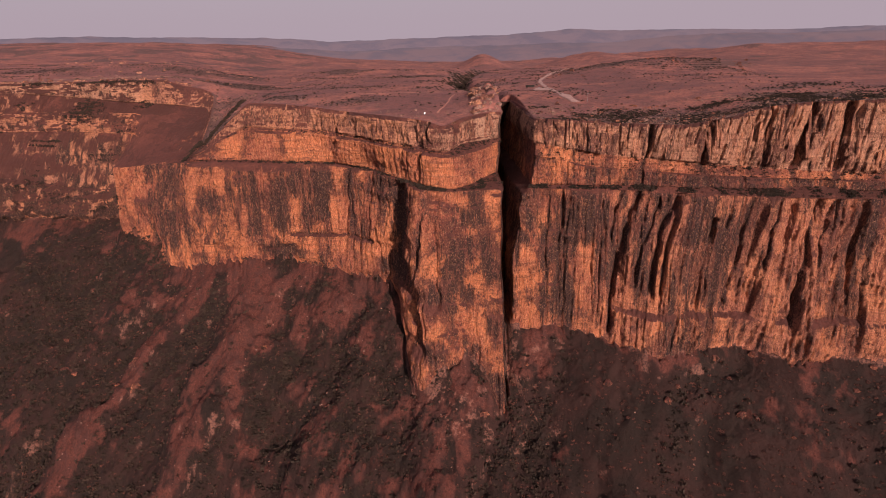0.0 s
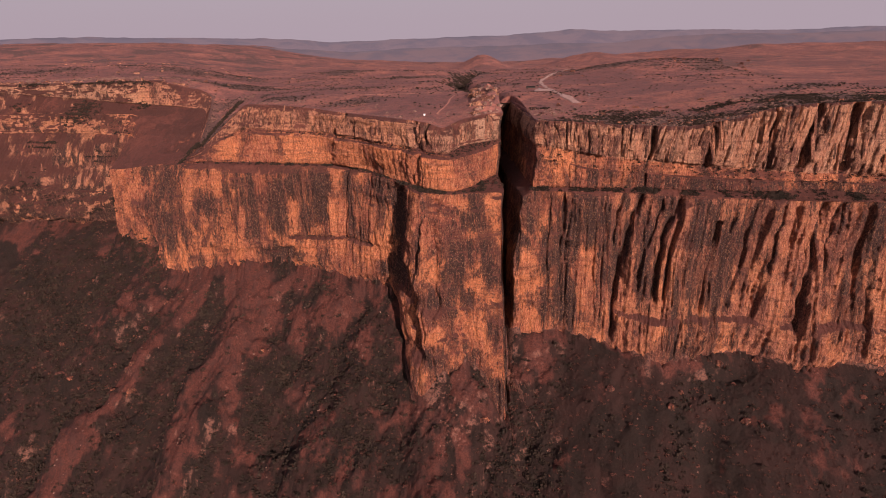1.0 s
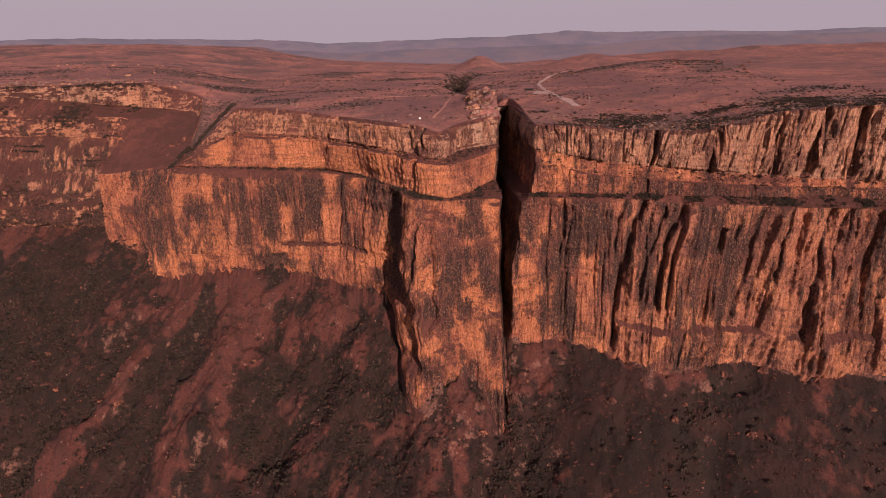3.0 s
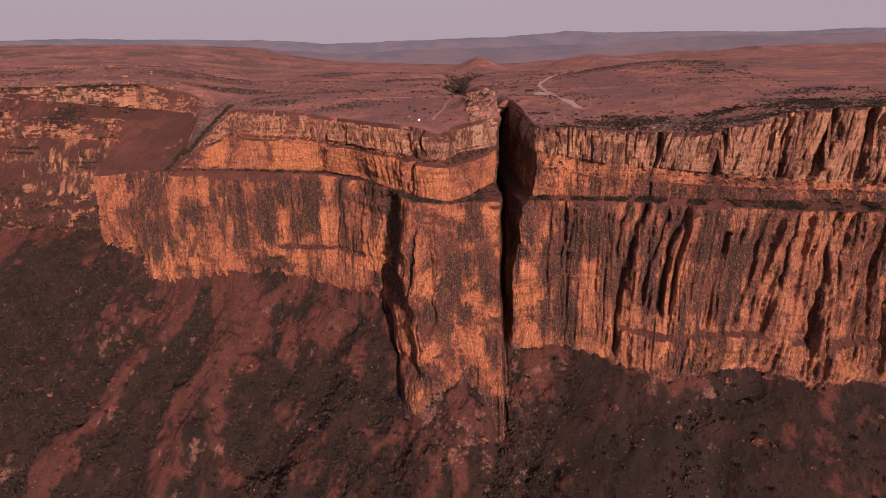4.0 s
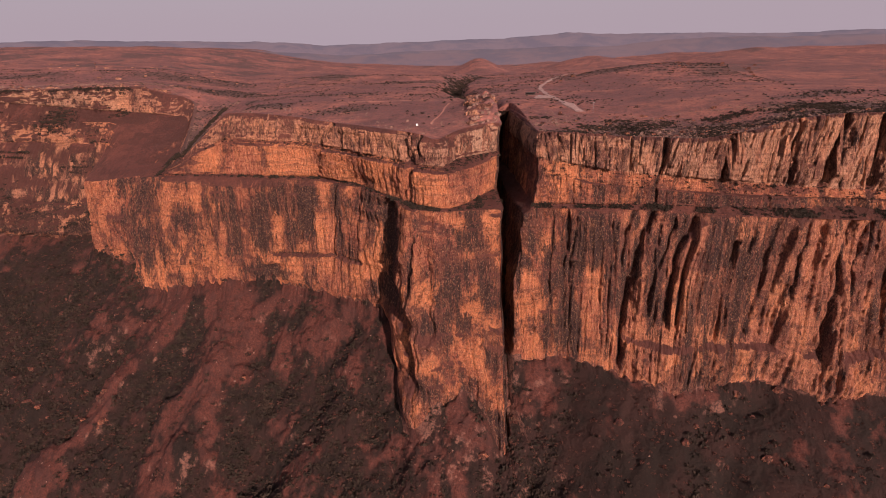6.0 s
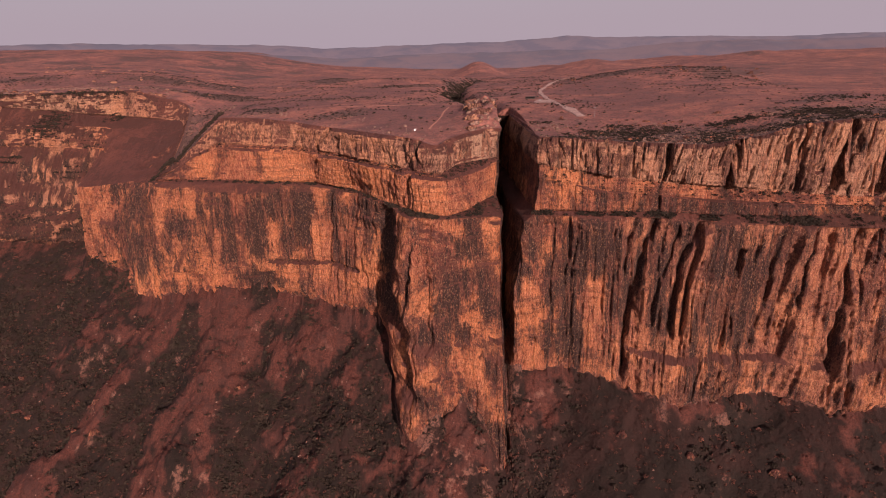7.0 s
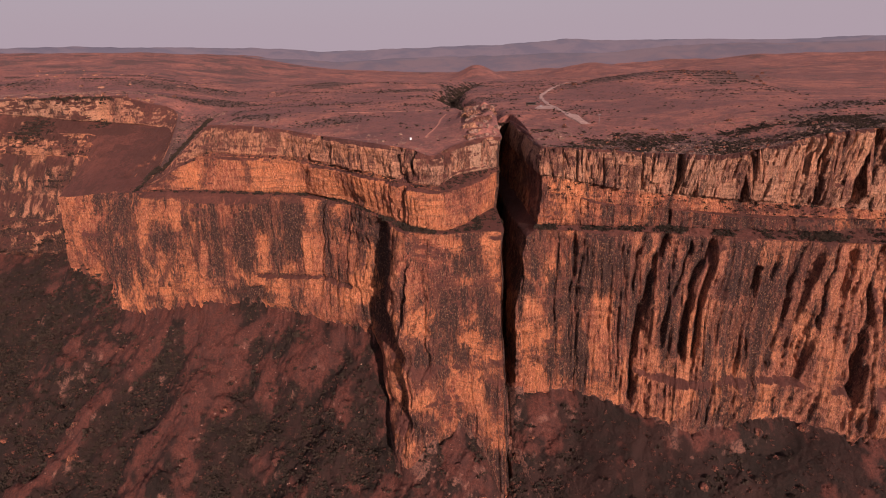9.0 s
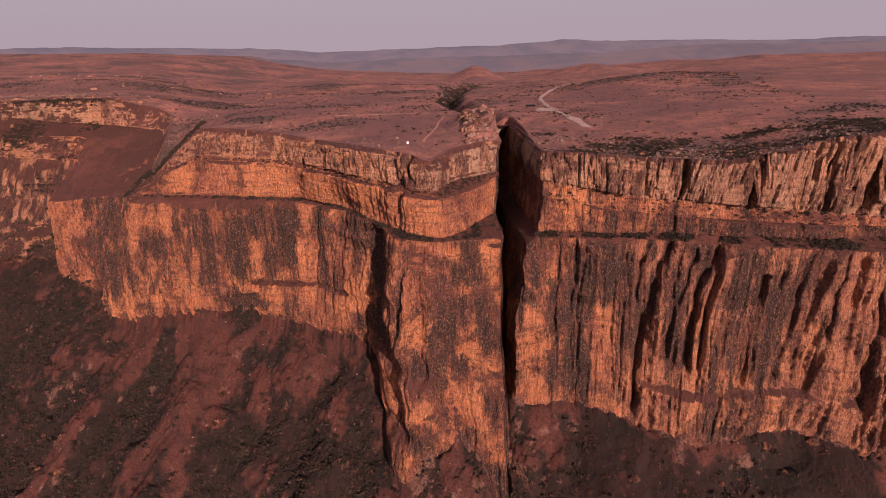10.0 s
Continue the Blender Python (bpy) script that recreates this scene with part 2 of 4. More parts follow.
BAND_FOOT = [(-1000, 810, -48), (-500, 790, -46), (-408, 780, -50), (-375, 735, -50), (-340, 712, -56), (-303, 700, -58), (-290, 672, -63), (-279, 643, -61), (-262, 637, -60), (-236, 630, -60), (-205, 627, -60),
             (-151, 617, -61), (-108, 610, -61), (-68, 581, -61), (-35, 533, -61), (-2, 491, -61), (18, 480, -61), (39, 499, -60), (64, 541, -59),
             (89, 488, -60), (118, 484, -60), (146, 479, -60), (176, 473, -59), (212, 463, -59), (273, 450, -58), (375, 437, -59), (600, 415, -60)]
LEDGE = [(-1000, 760, -92), (-540, 738, -98), (-494, 735, -108), (-440, 735, -114), (-407, 735, -112), (-399, 697, -80), (-388, 690, -78), (-320, 672, -70), (-285, 646, -64), (-243, 624, -61),
         (-151, 611, -62), (-108, 602, -62), (-68, 575, -62), (-35, 528, -62), (-8, 481, -62), (18, 475, -62), (40, 477, -62), (64, 482, -62),
         (89, 481, -62), (118, 476, -62), (146, 472, -62), (176, 465, -62), (212, 454, -62), (273, 438, -63), (322, 430, -63), (375, 424, -63), (600, 400, -64)]
FOOT = [(-1000, 735, -150), (-540, 720, -148), (-437, 722, -151), (-412, 724, -152), (-400, 690, -158), (-347, 662, -168), (-320, 630, -186), (-300, 622, -186), (-250, 604, -173),
        (-204, 594, -168), (-165, 600, -168), (-105, 575, -172), (-58, 553, -175), (-36, 538, -182), (-22, 448, -246), (-8, 437, -240), (2, 441, -223), (30, 452, -212), (46, 440, -225),
        (56, 420, -254), (64, 420, -256), (72, 452, -206), (84, 468, -192), (125, 462, -189), (164, 441, -195), (192, 417, -198), (234, 424, -195), (266, 427, -195), (301, 402, -197),
        (341, 402, -195), (369, 392, -196), (600, 370, -200)]
SCREE = [(-1000, 560, -330), (-500, 520, -300), (-369, 480, -300), (-259, 446, -296), (-163, 425, -312), (-117, 405, -295), (-40, 400, -290), (0, 405, -262),
         (30, 398, -285), (58, 382, -296), (94, 400, -262), (141, 388, -240), (192, 368, -245), (300, 342, -250), (369, 328, -250), (600, 300, -255)]
BACK = [(-1000, 960, 20), (-580, 930, 18), (-385, 915, 17), (-340, 880, 9), (-300, 850, 3), (-250, 815, -3), (-205, 790, -3), (-150, 750, 0), (-69, 690, 2), (0, 650, 3), (64, 690, 3),
        (120, 650, 3), (220, 600, 4), (275, 600, 8), (375, 590, 12), (600, 580, 14)]

xs = np.concatenate([np.arange(-1000, -640, 4.0), np.arange(-640, -470, 1.4), np.arange(-470, -390, 1.1), np.arange(-390, 60, 0.72), np.arange(60, 93, 0.45), np.arange(93, 98.2, 0.12), np.arange(98.2, 420, 0.62), np.arange(420, 901, 4.0)])


def line(stations, soft=3.0):
    """Heights and places of one line along the escarpment, with the corners rounded."""
    st = np.array(stations, float)
    fine = np.arange(-1010, 911, 0.5)
    k = np.exp(-0.5 * (np.arange(-30, 31) * 0.5 / soft) ** 2)
    k /= k.sum()
    out = []
    for c in (1, 2):
        v = np.interp(fine, st[:, 0], st[:, c])
        v = np.convolve(np.pad(v, 30, mode="edge"), k, "valid")
        out.append(np.interp(xs, fine, v))
    return out


SLOT = (65.5, 95.0)
slot = step(SLOT[0] - 1.5, SLOT[0] + 1.0, xs) * (1 - step(SLOT[1] - 1.0, SLOT[1] + 2.5, xs))
LEVELS = [(line(SCREE, 6), 0), (line(FOOT), 1), (line(LEDGE), 730), (line(BAND_FOOT), 725), (line(BAND_TOP), 700), (line(UPPER_BASE), 685), (line(RIM), 654)]
levels = []
for (y, z), back in LEVELS:
    if back:
        y = y * (1 - slot) + (back if back > 1 else y + 8) * slot
    levels.append((y, z))
chip = np.floor(xs / 4.2 + 0.6 * vnoise(xs / 9, xs * 0, seed=64)).astype(np.int64)
ragged = (4 * vnoise(xs / 15, xs * 0, seed=61) + 7 * (hashed(chip, chip * 0, chip * 0, 65) - 0.5) + 2.5 * vnoise(xs / 2.2, xs * 0, seed=62)) * (1 - slot)
levels[1] = (levels[1][0] - 0.3 * ragged, levels[1][1] + ragged)
by, bz = line(BACK, 10)
far_y = np.full_like(xs, -500.0)
far_z = np.full_like(xs, -700.0)
near_y, near_z = levels[0][0] - 200, levels[0][1] - 170
hollow = np.interp(xs, [-306, -297, -284, -279, -262, -236, -216, -196], [0, 3, 2, 0, -5, -8, -9, -1])
levels = [(far_y, far_z), (near_y, near_z)] + levels + [(levels[-1][0] + 14, levels[-1][1] + hollow), (by, bz)]
SEGS = [("valley", 14, 0.0), ("lower_scree", 60, 0.0), ("scree", 120, 0.0), ("lower", 165, 1.0), ("bench", 10, 0.15), ("band", 42, 0.9), ("shelf", 8, 0.2),
        ("upper", 54, 1.0), ("brink", 10, 0.0), ("plateau", 64, 0.0)]
Yl, Zl, Cl, Gl, marks = [], [], [], [], {}
count = 0
for (name, n, cliff), (a, b) in zip(SEGS, zip(levels[:-1], levels[1:])):
    t = np.linspace(0, 1, n, endpoint=False)[None, :]
    if name == "plateau":
        t = t ** 1.5
    ty = t
    if name == "lower":
        ty = t * (1 - slot[:, None]) + (1 - (1 - t) ** 14) * slot[:, None]
    Yl.append(a[0][:, None] * (1 - ty) + b[0][:, None] * ty)
    Zl.append(a[1][:, None] * (1 - t) + b[1][:, None] * t)
    if name == "scree":
        Zl[-1] = Zl[-1] - ragged[:, None] * (t - t ** 24)
        Yl[-1] = Yl[-1] + 0.3 * ragged[:, None] * (t - t ** 24)
    edge = np.minimum(1, np.minimum(t, 1 - t) * 10 + 0.35) * cliff
    Cl.append(np.broadcast_to(edge, Yl[-1].shape))
    marks[name] = (count, count + n)
    count += n
# the plateau runs on to the horizon
t = np.linspace(0, 1, 120)[None, :]
rest = by[:, None] + (3300 - by[:, None]) * t ** 2.2
Yl.append(rest), Zl.append(np.broadcast_to(bz[:, None], rest.shape)), Cl.append(np.zeros_like(rest))
marks["plateau"] = (marks.pop("brink")[0], count + 120)
Y, Z, C = np.concatenate(Yl, 1), np.concatenate(Zl, 1), np.concatenate(Cl, 1)
X = np.broadcast_to(xs[:, None], Y.shape).copy()

# the cleft narrows downwards
right = np.interp(Z, [-240, -195, -165, -130, -67, -60, -30, 0], [68.5, 69, 70, 73, 77, 87, 91, 94])
inside = np.clip((X - SLOT[0]) / (SLOT[1] - SLOT[0]), 0, 1)
shrink = (SLOT[1] - right) * np.where(X < SLOT[1], inside, np.exp(-np.clip(X - SLOT[1], 0, 999) / 30))
row = np.arange(Y.shape[1])[None, :]
shrink = shrink * np.clip((row - marks["scree"][0]) / 70.0, 0, 1) * (row < marks["plateau"][0] + 40)
X -= shrink
reach = np.where(X < SLOT[0], np.exp(-np.clip(SLOT[0] - X, 0, 999) / 14), np.clip((88 - X) / (88 - SLOT[0]), 0, 1)) * (row >= marks["lower"][0]) * (row < marks["plateau"][0] + 60)
X = X + reach * np.interp(Z, [-230, -190, -120, -64, -45, -15, -3], [0, -1.0, -1.2, 0, 2.5, 5, 8])

# the eastern wall of the cleft is fluted too
wall = (4 * slot * (1 - slot) * step(80, 90, xs))[:, None] * (row >= marks["lower"][0]) * (row < marks["plateau"][0])
X = X + wall * (2.4 * vnoise(Y / 9, Z / 45, seed=111) + 1.4 * vnoise(Y / 3.5, Z / 25, seed=112))
# columns, cracks and strata on the cliffs
slope_y = np.clip(np.gradient(line(RIM, 7)[0], xs), -1.2, 1.2)[:, None]
nx, ny = slope_y / np.hypot(slope_y, 1), -1 / np.hypot(slope_y, 1)


def rise_like(v, centre, half):
    return np.exp(-((v - centre) / half) ** 2)


def ribs(s, z, width, seed):
    """Leaning ribs with a steep western flank: 1 on the crest, falling off eastwards."""
    s = s / width + 0.45 * vnoise(s / width * 0.6, z / 55, seed=seed)
    k = np.floor(s).astype(np.int64)
    u = s - k
    return step(0, 0.24, u) * (1 - u) * (0.45 + 1.0 * hashed(k, k * 0, k * 0, seed + 1)) * np.clip(0.8 + 0.5 * vnoise(k * 3.7, z / 55, seed=seed + 2), 0.35, 1.3)


def columns(s, z, width, tall, seed):
    """Upright blocks of rock parted by cracks: 0 in the crack, up to about 1.6 on the block."""
    s = s / width + 0.35 * vnoise(s / width * 0.7, z / 60, seed=seed)
    k = np.floor(s).astype(np.int64)
    u = np.abs(2 * (s - k) - 1)
    b = np.floor(z / tall + 5 * hashed(k, k * 0, k * 0, seed)).astype(np.int64)
    return (1 - u ** 5) * (0.7 + 0.9 * hashed(k, b, k * 0, seed + 1))


first, last = marks["lower"][0], marks["plateau"][0]
Xc, Yc, Zc, Cc, rc = X[:, first:last], Y[:, first:last], Z[:, first:last], C[:, first:last], row[:, first:last]
is_upper = ((rc >= marks["shelf"][0]) & (rc < last)) * np.ones_like(Xc)
is_band = ((rc >= marks["band"][0]) & (rc < marks["band"][1])) * np.ones_like(Xc)
is_lower = (rc < marks["lower"][1]) * np.ones_like(Xc)
east = step(95, 220, Xc)
lean = Xc - (0.15 * east - 0.02) * (Zc + 60) + 2.0 * vnoise(Xc / 30, Zc / 40, seed=5)
cols_upper = 2.0 * columns(lean, Zc, 6.5, 22, 41) + 1.1 * columns(lean, Zc, 2.7, 9, 42) + 2.2 * vnoise(lean / 16, Zc / 90, seed=1) + 0.8 * ridged(lean / 4.2, Zc / 30, seed=13)
cols_upper = cols_upper * (0.7 + 0.75 * step(40, 100, Xc))
cols_band = 1.3 * columns(lean, Zc, 5.0, 22, 43) + 0.9 * columns(lean, Zc, 2.2, 12, 44) + 2.0 * vnoise(lean / 22, Zc / 60, seed=2)
cols_lower = (1.6 + 1.6 * east) * vnoise(lean / 13, Zc / 110, seed=11) + (1.7 - 0.7 * east) * columns(lean, Zc, 8.5, 48, 45) + 0.8 * columns(lean, Zc, 3.6, 24, 46)
cols_lower = cols_lower + 3.8 * east * ribs(lean, Zc, 11.0, 101) + (0.4 + 1.5 * east) * ribs(lean, Zc, 4.6, 102) + (0.4 + 0.2 * east) * ridged(lean / 2.3, Zc / 20, seed=14) + 0.5 * columns(lean, Zc, 1.9, 5, 47)
tower = step(-12, 0, Xc) * (1 - step(58, 62, Xc)) * is_lower
cols_lower = cols_lower * (1 - 0.45 * tower)
cols = cols_upper * is_upper + cols_band * is_band + cols_lower * (1 - is_upper - is_band) + 0.6 * vnoise(lean / 1.5, Zc / 2.5, seed=4)
bulge = 4.0 * vnoise(Xc / 45, Zc / 60, seed=6) + 2.2 * vnoise(Xc / 15, Zc / 20, seed=16)
strata = (1.5 - 0.4 * east) * vnoise(Xc / 60, Zc / 8, seed=7) + 0.6 * vnoise(Xc / 12, Zc / 2.6, seed=8)
strata = strata + is_lower * 13.0 * (step(-152, -149, Zc + 3 * vnoise(Xc / 20, Xc * 0, seed=63)) - 0.5) * step(-290, -250, Xc) * (1 - step(-170, -140, Xc))
strata = strata + tower * (1.6 * vnoise(Xc / 30, Zc / 5, seed=103) + 0.9 * vnoise(Xc / 14, Zc / 1.8, seed=104))
# ledges that run along the foot of the faces: the tiers below stand proud
tier = Zc + 2.5 * vnoise(Xc / 18, Xc * 0, seed=105)
strata = strata - is_lower * np.clip(0.6 + 0.9 * vnoise(Xc / 14, Zc * 0, seed=113), 0.15, 1.2) * (6.0 * step(-168, -163, tier) * (step(-8, 0, Xc) * (1 - step(60, 63, Xc)) + step(150, 165, Xc)) + (3.0 * step(-153.5, -151, tier) + 4.0 * step(-167, -163, tier)) * step(82, 90, Xc) * (1 - step(140, 150, Xc)))
break_z = Zc + 137 - 0.06 * (Xc + 110) + 1.5 * vnoise(Xc / 12, Xc * 0, seed=119)
broken = is_lower * step(-165, -150, Xc) * (1 - step(-62, -50, Xc))
strata = strata + broken * (3.0 * (1 - step(-1.5, 1.0, break_z)) - 2.5 * rise_like(break_z, 1.5, 1.2))
# gullies cut into the faces: place at the ledge, half width, depth, and whether in the upper face
cuts = 0
for place, half, depth, upper in ((262, 2.5, 6, 1), (328, 3.5, 8, 1), (-10, 2.5, 6, 1), (-150, 2, 4, 1), (207, 2.0, 4, 0), (352, 3, 7, 0), (-220, 2, 3, 0), (113, 1.5, 3, 0)):
    face = is_upper + 0.5 * is_band if upper else is_lower * (0.35 + 0.65 * step(-190, -110, Zc))
    cuts = cuts + face * depth * np.exp(-((lean + 1.3 * vnoise(Zc / 16, Xc * 0 + place, seed=9) - place) / half) ** 2)
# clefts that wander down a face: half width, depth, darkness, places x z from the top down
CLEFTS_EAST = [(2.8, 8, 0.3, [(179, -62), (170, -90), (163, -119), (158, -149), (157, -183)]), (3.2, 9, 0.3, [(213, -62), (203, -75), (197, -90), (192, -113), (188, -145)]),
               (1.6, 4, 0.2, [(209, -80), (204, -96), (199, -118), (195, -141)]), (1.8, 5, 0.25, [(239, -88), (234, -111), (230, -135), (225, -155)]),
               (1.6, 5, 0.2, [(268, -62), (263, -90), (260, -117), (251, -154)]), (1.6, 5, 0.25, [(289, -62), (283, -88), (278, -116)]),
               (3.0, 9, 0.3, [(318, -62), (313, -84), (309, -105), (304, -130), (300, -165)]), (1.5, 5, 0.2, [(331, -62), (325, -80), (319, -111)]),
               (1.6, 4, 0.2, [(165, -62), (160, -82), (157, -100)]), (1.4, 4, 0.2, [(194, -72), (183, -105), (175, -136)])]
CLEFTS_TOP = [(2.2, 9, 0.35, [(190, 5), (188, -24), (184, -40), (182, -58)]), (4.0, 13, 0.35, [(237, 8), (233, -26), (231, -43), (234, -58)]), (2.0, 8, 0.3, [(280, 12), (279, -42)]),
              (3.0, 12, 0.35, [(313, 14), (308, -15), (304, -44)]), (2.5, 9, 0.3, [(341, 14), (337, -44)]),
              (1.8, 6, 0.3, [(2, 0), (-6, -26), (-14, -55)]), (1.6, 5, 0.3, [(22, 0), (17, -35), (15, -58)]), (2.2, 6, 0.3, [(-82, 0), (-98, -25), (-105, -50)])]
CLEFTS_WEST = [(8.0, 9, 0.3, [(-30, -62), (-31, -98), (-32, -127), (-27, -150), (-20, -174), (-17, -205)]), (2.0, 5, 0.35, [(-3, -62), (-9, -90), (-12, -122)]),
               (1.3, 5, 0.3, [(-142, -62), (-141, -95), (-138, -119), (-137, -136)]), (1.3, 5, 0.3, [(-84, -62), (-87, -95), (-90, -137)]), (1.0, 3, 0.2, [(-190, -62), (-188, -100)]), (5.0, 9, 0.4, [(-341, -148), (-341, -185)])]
cleft_shade = 0
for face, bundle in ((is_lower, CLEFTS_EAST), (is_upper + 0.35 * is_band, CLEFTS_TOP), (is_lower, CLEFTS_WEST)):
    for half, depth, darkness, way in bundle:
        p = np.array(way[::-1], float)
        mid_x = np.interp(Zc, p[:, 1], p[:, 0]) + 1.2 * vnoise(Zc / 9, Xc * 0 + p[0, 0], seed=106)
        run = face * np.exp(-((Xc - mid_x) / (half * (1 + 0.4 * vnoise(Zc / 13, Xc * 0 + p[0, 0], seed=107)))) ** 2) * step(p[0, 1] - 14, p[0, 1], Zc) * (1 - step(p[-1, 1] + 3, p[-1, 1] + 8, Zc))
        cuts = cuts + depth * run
        # darkness paints shade into the cleft, besides its carved depth
        cleft_shade = cleft_shade + darkness * run
afar = 1 - step(-420, -395, Xc)
Cc = np.maximum(Cc, afar * 0.6)
strata = strata + afar * (4 * vnoise(Xc / 40, Zc / 14, seed=71) + 5 * fbm(Xc / 22, Zc / 12, seed=72) + 5 * columns(Xc, Zc, 6, 9, 73) + 2.5 * columns(Xc, Zc, 2.8, 5, 74))
smooth_gap = 1 - (step(-330, -318, Xc) * (1 - step(-283, -274, Xc))) * (1 - is_lower)
push = ((cols + bulge + strata) * Cc - cuts * np.clip(Cc * 1.2, 0, 1)) * (1 - 0.9 * slot[:, None]) * smooth_gap
rim_rise = is_upper * np.clip((rc - marks["upper"][0]) / 54.0, 0, 1) ** 3 * (cols_upper - 4) * 0.5 * smooth_gap
Z = Z.copy()
rim_rise = rim_rise + (1 - smooth_gap) * (3.0 * fbm(Xc / 26, Yc / 26, seed=117) + 1.0 * fbm(Xc / 6, Yc / 6, seed=118))
X[:, first:last], Y[:, first:last], Z[:, first:last] = Xc + nx * push, Yc + ny * push, Zc + rim_rise
# the dark crust, with painted shade added to it, and the pale bare columns of the faces
crust_shade = np.full_like(X, 0.5)
# the far cliff's lower face is darkened to imitate shade
crust_shade[:, first:last] = 0.5 - 0.26 * is_band * (1 - east) + 0.2 * is_band * step(70, 110, Xc) - (0.12 + 0.05 * (1 - east)) * is_upper + afar * (0.25 * is_lower - 0.12 * is_upper)
# broad dark stains that follow the columns
stain_shade = east * (0.30 * vnoise(lean / 11, Zc / 130, seed=81) + 0.25 * vnoise(lean / 4.5, Zc / 70, seed=82)) + (1 - east) * (0.32 * vnoise(Xc / 17, Zc / 26, seed=83) + 0.22 * vnoise(lean / 7, Zc / 60, seed=84))
stain_shade = stain_shade * (is_lower + 0.5 * is_upper + 0.5 * is_band)
# weathered patches on the lower face: x z, half sizes, darker or fresher
# the patch at -168, -158 paints the shade under the overhang
for px, pz, hx, hz, amount in ((140, -85, 14, 26, 0.25), (250, -95, 9, 40, 0.14), (330, -110, 30, 50, -0.12), (300, -92, 9, 20, -0.4), (282, -140, 12, 40, -0.2), (207, -118, 7, 30, -0.3), (123, -120, 10, 18, -0.25),
                               (110, -168, 34, 18, 0.4), (116, -105, 30, 45, 0.2), (260, -185, 90, 14, 0.15), (-205, -85, 34, 17, 0.2), (-112, -85, 16, 20, 0.25), (-62, -95, 13, 30, -0.25), (-275, -110, 12, 45, -0.2), (-350, -105, 40, 30, -0.15), (-130, -143, 70, 9, -0.2), (-168, -158, 30, 6, 0.5),
                               (21, -70, 16, 4, -0.4), (30, -98, 13, 5, -0.35), (36, -142, 14, 5, -0.35), (14, -112, 14, 30, 0.2), (53, -110, 4, 60, -0.25)):
    stain_shade = stain_shade + is_lower * amount * rise_like(Xc, px, hx) * rise_like(Zc, pz, hz)
# shade painted into the break, the clefts and the slot's walls
stain_shade = stain_shade + 0.35 * broken * rise_like(break_z, 1.5, 1.3) + cleft_shade + (step(61.5, 63, xs) * (0.5 * (1 - step(93, 94.5, xs)) + 0.05 * (1 - step(97, 98, xs))))[:, None] - 0.12 * is_lower * rise_like(Zc, -185, 25)
# on the far cliff, dark and pale noise imitates shadows between columns
crust_shade[:, first:last] += stain_shade * (1 - afar) + afar * (0.5 * vnoise(Xc / 3.2, Zc / 7, seed=114) + 0.35 * vnoise(Xc / 14, Zc / 4, seed=115) + 0.1)
pale = np.zeros_like(X)
pale[:, first:last] = 0.22 * east * is_lower + is_upper * (rc >= marks["upper"][0]) * (0.9 - 0.35 * (1 - step(-60, 20, Xc))) + 0.5 * is_upper * rise_like(Xc, 50, 18) + 0.5 * afar
# gullies and ridges of the scree, fanning out below the cliffs


low = slice(marks["lower_scree"][0], marks["lower"][0])
Xs, Ys = X[:, low], Y[:, low]
winding = fbm(Xs / 35, Ys / 28, seed=85, octaves=4)
Xw, Yw = Xs + 6 * vnoise(Xs / 15, Ys / 15, seed=86), Ys + 5 * vnoise(Xs / 12, Ys / 12, seed=87)


def along(points, half):
    """1 on a winding strip of the slope, given by places x y, fading out beside it."""
    p = np.array(sorted(points, key=lambda q: q[1]), float)
    off = Xs - np.interp(Ys, p[:, 1], p[:, 0]) + 0.7 * half * winding
    return np.exp(-(off / half) ** 2) * step(p[0, 1] - 25, p[0, 1], Ys) * (1 - step(p[-1, 1] - 6, p[-1, 1] + 14, Ys))


def spot(x, y, half_x, half_y):
    return np.exp(-((Xw - x) / half_x) ** 2 - ((Yw - y) / half_y) ** 2)


bare = np.maximum(along([(-172, 580), (-193, 541), (-215, 505), (-234, 477), (-243, 446), (-258, 380)], 17), along([(-318, 590), (-308, 545), (-311, 515), (-330, 496), (-365, 470)], 13))
for x, y, hx, hy in ((-98, 534, 26, 15), (-114, 464, 11, 12), (-176, 513, 14, 10), (-230, 580, 45, 13), (-60, 545, 16, 10), (90, 452, 17, 22), (35, 432, 26, 18), (-148, 588, 26, 9)):
    bare = np.maximum(bare, spot(x, y, hx, hy))
wooded = np.maximum(along([(-325, 575), (-335, 542), (-366, 503), (-420, 440)], 17), along([(-240, 575), (-262, 545), (-275, 518), (-306, 492), (-350, 430)], 14))
# darker strips below the eastern cliff
wooded = np.maximum(wooded, np.maximum(along([(122, 455), (112, 436), (98, 418), (80, 370)], 13), 0.8 * along([(232, 418), (212, 397), (190, 350)], 12)))
for x, y, hx, hy in ((-130, 561, 22, 8), (-145, 503, 24, 22), (-100, 485, 26, 24), (-55, 465, 22, 30), (-80, 428, 45, 28), (-165, 460, 20, 26), (-447, 615, 60, 60), (-165, 535, 14, 10)):
    wooded = np.maximum(wooded, 0.9 * spot(x, y, hx, hy))
scree_bare, scree_wooded = bare, wooded
bare, wooded = np.zeros_like(X), np.zeros_like(X)
bare[:, low], wooded[:, low] = scree_bare, scree_wooded
fan = np.arctan2(X + 90, 900 - Y) * 420
loose = np.clip((row - marks["lower_scree"][0]) / 40, 0, 1) * np.clip((marks["lower"][0] - row) / 25, 0, 1)
ridges = ridged(fan / 62 + 0.15 * vnoise(X / 70, Y / 70, seed=20), Y / 260, seed=21)
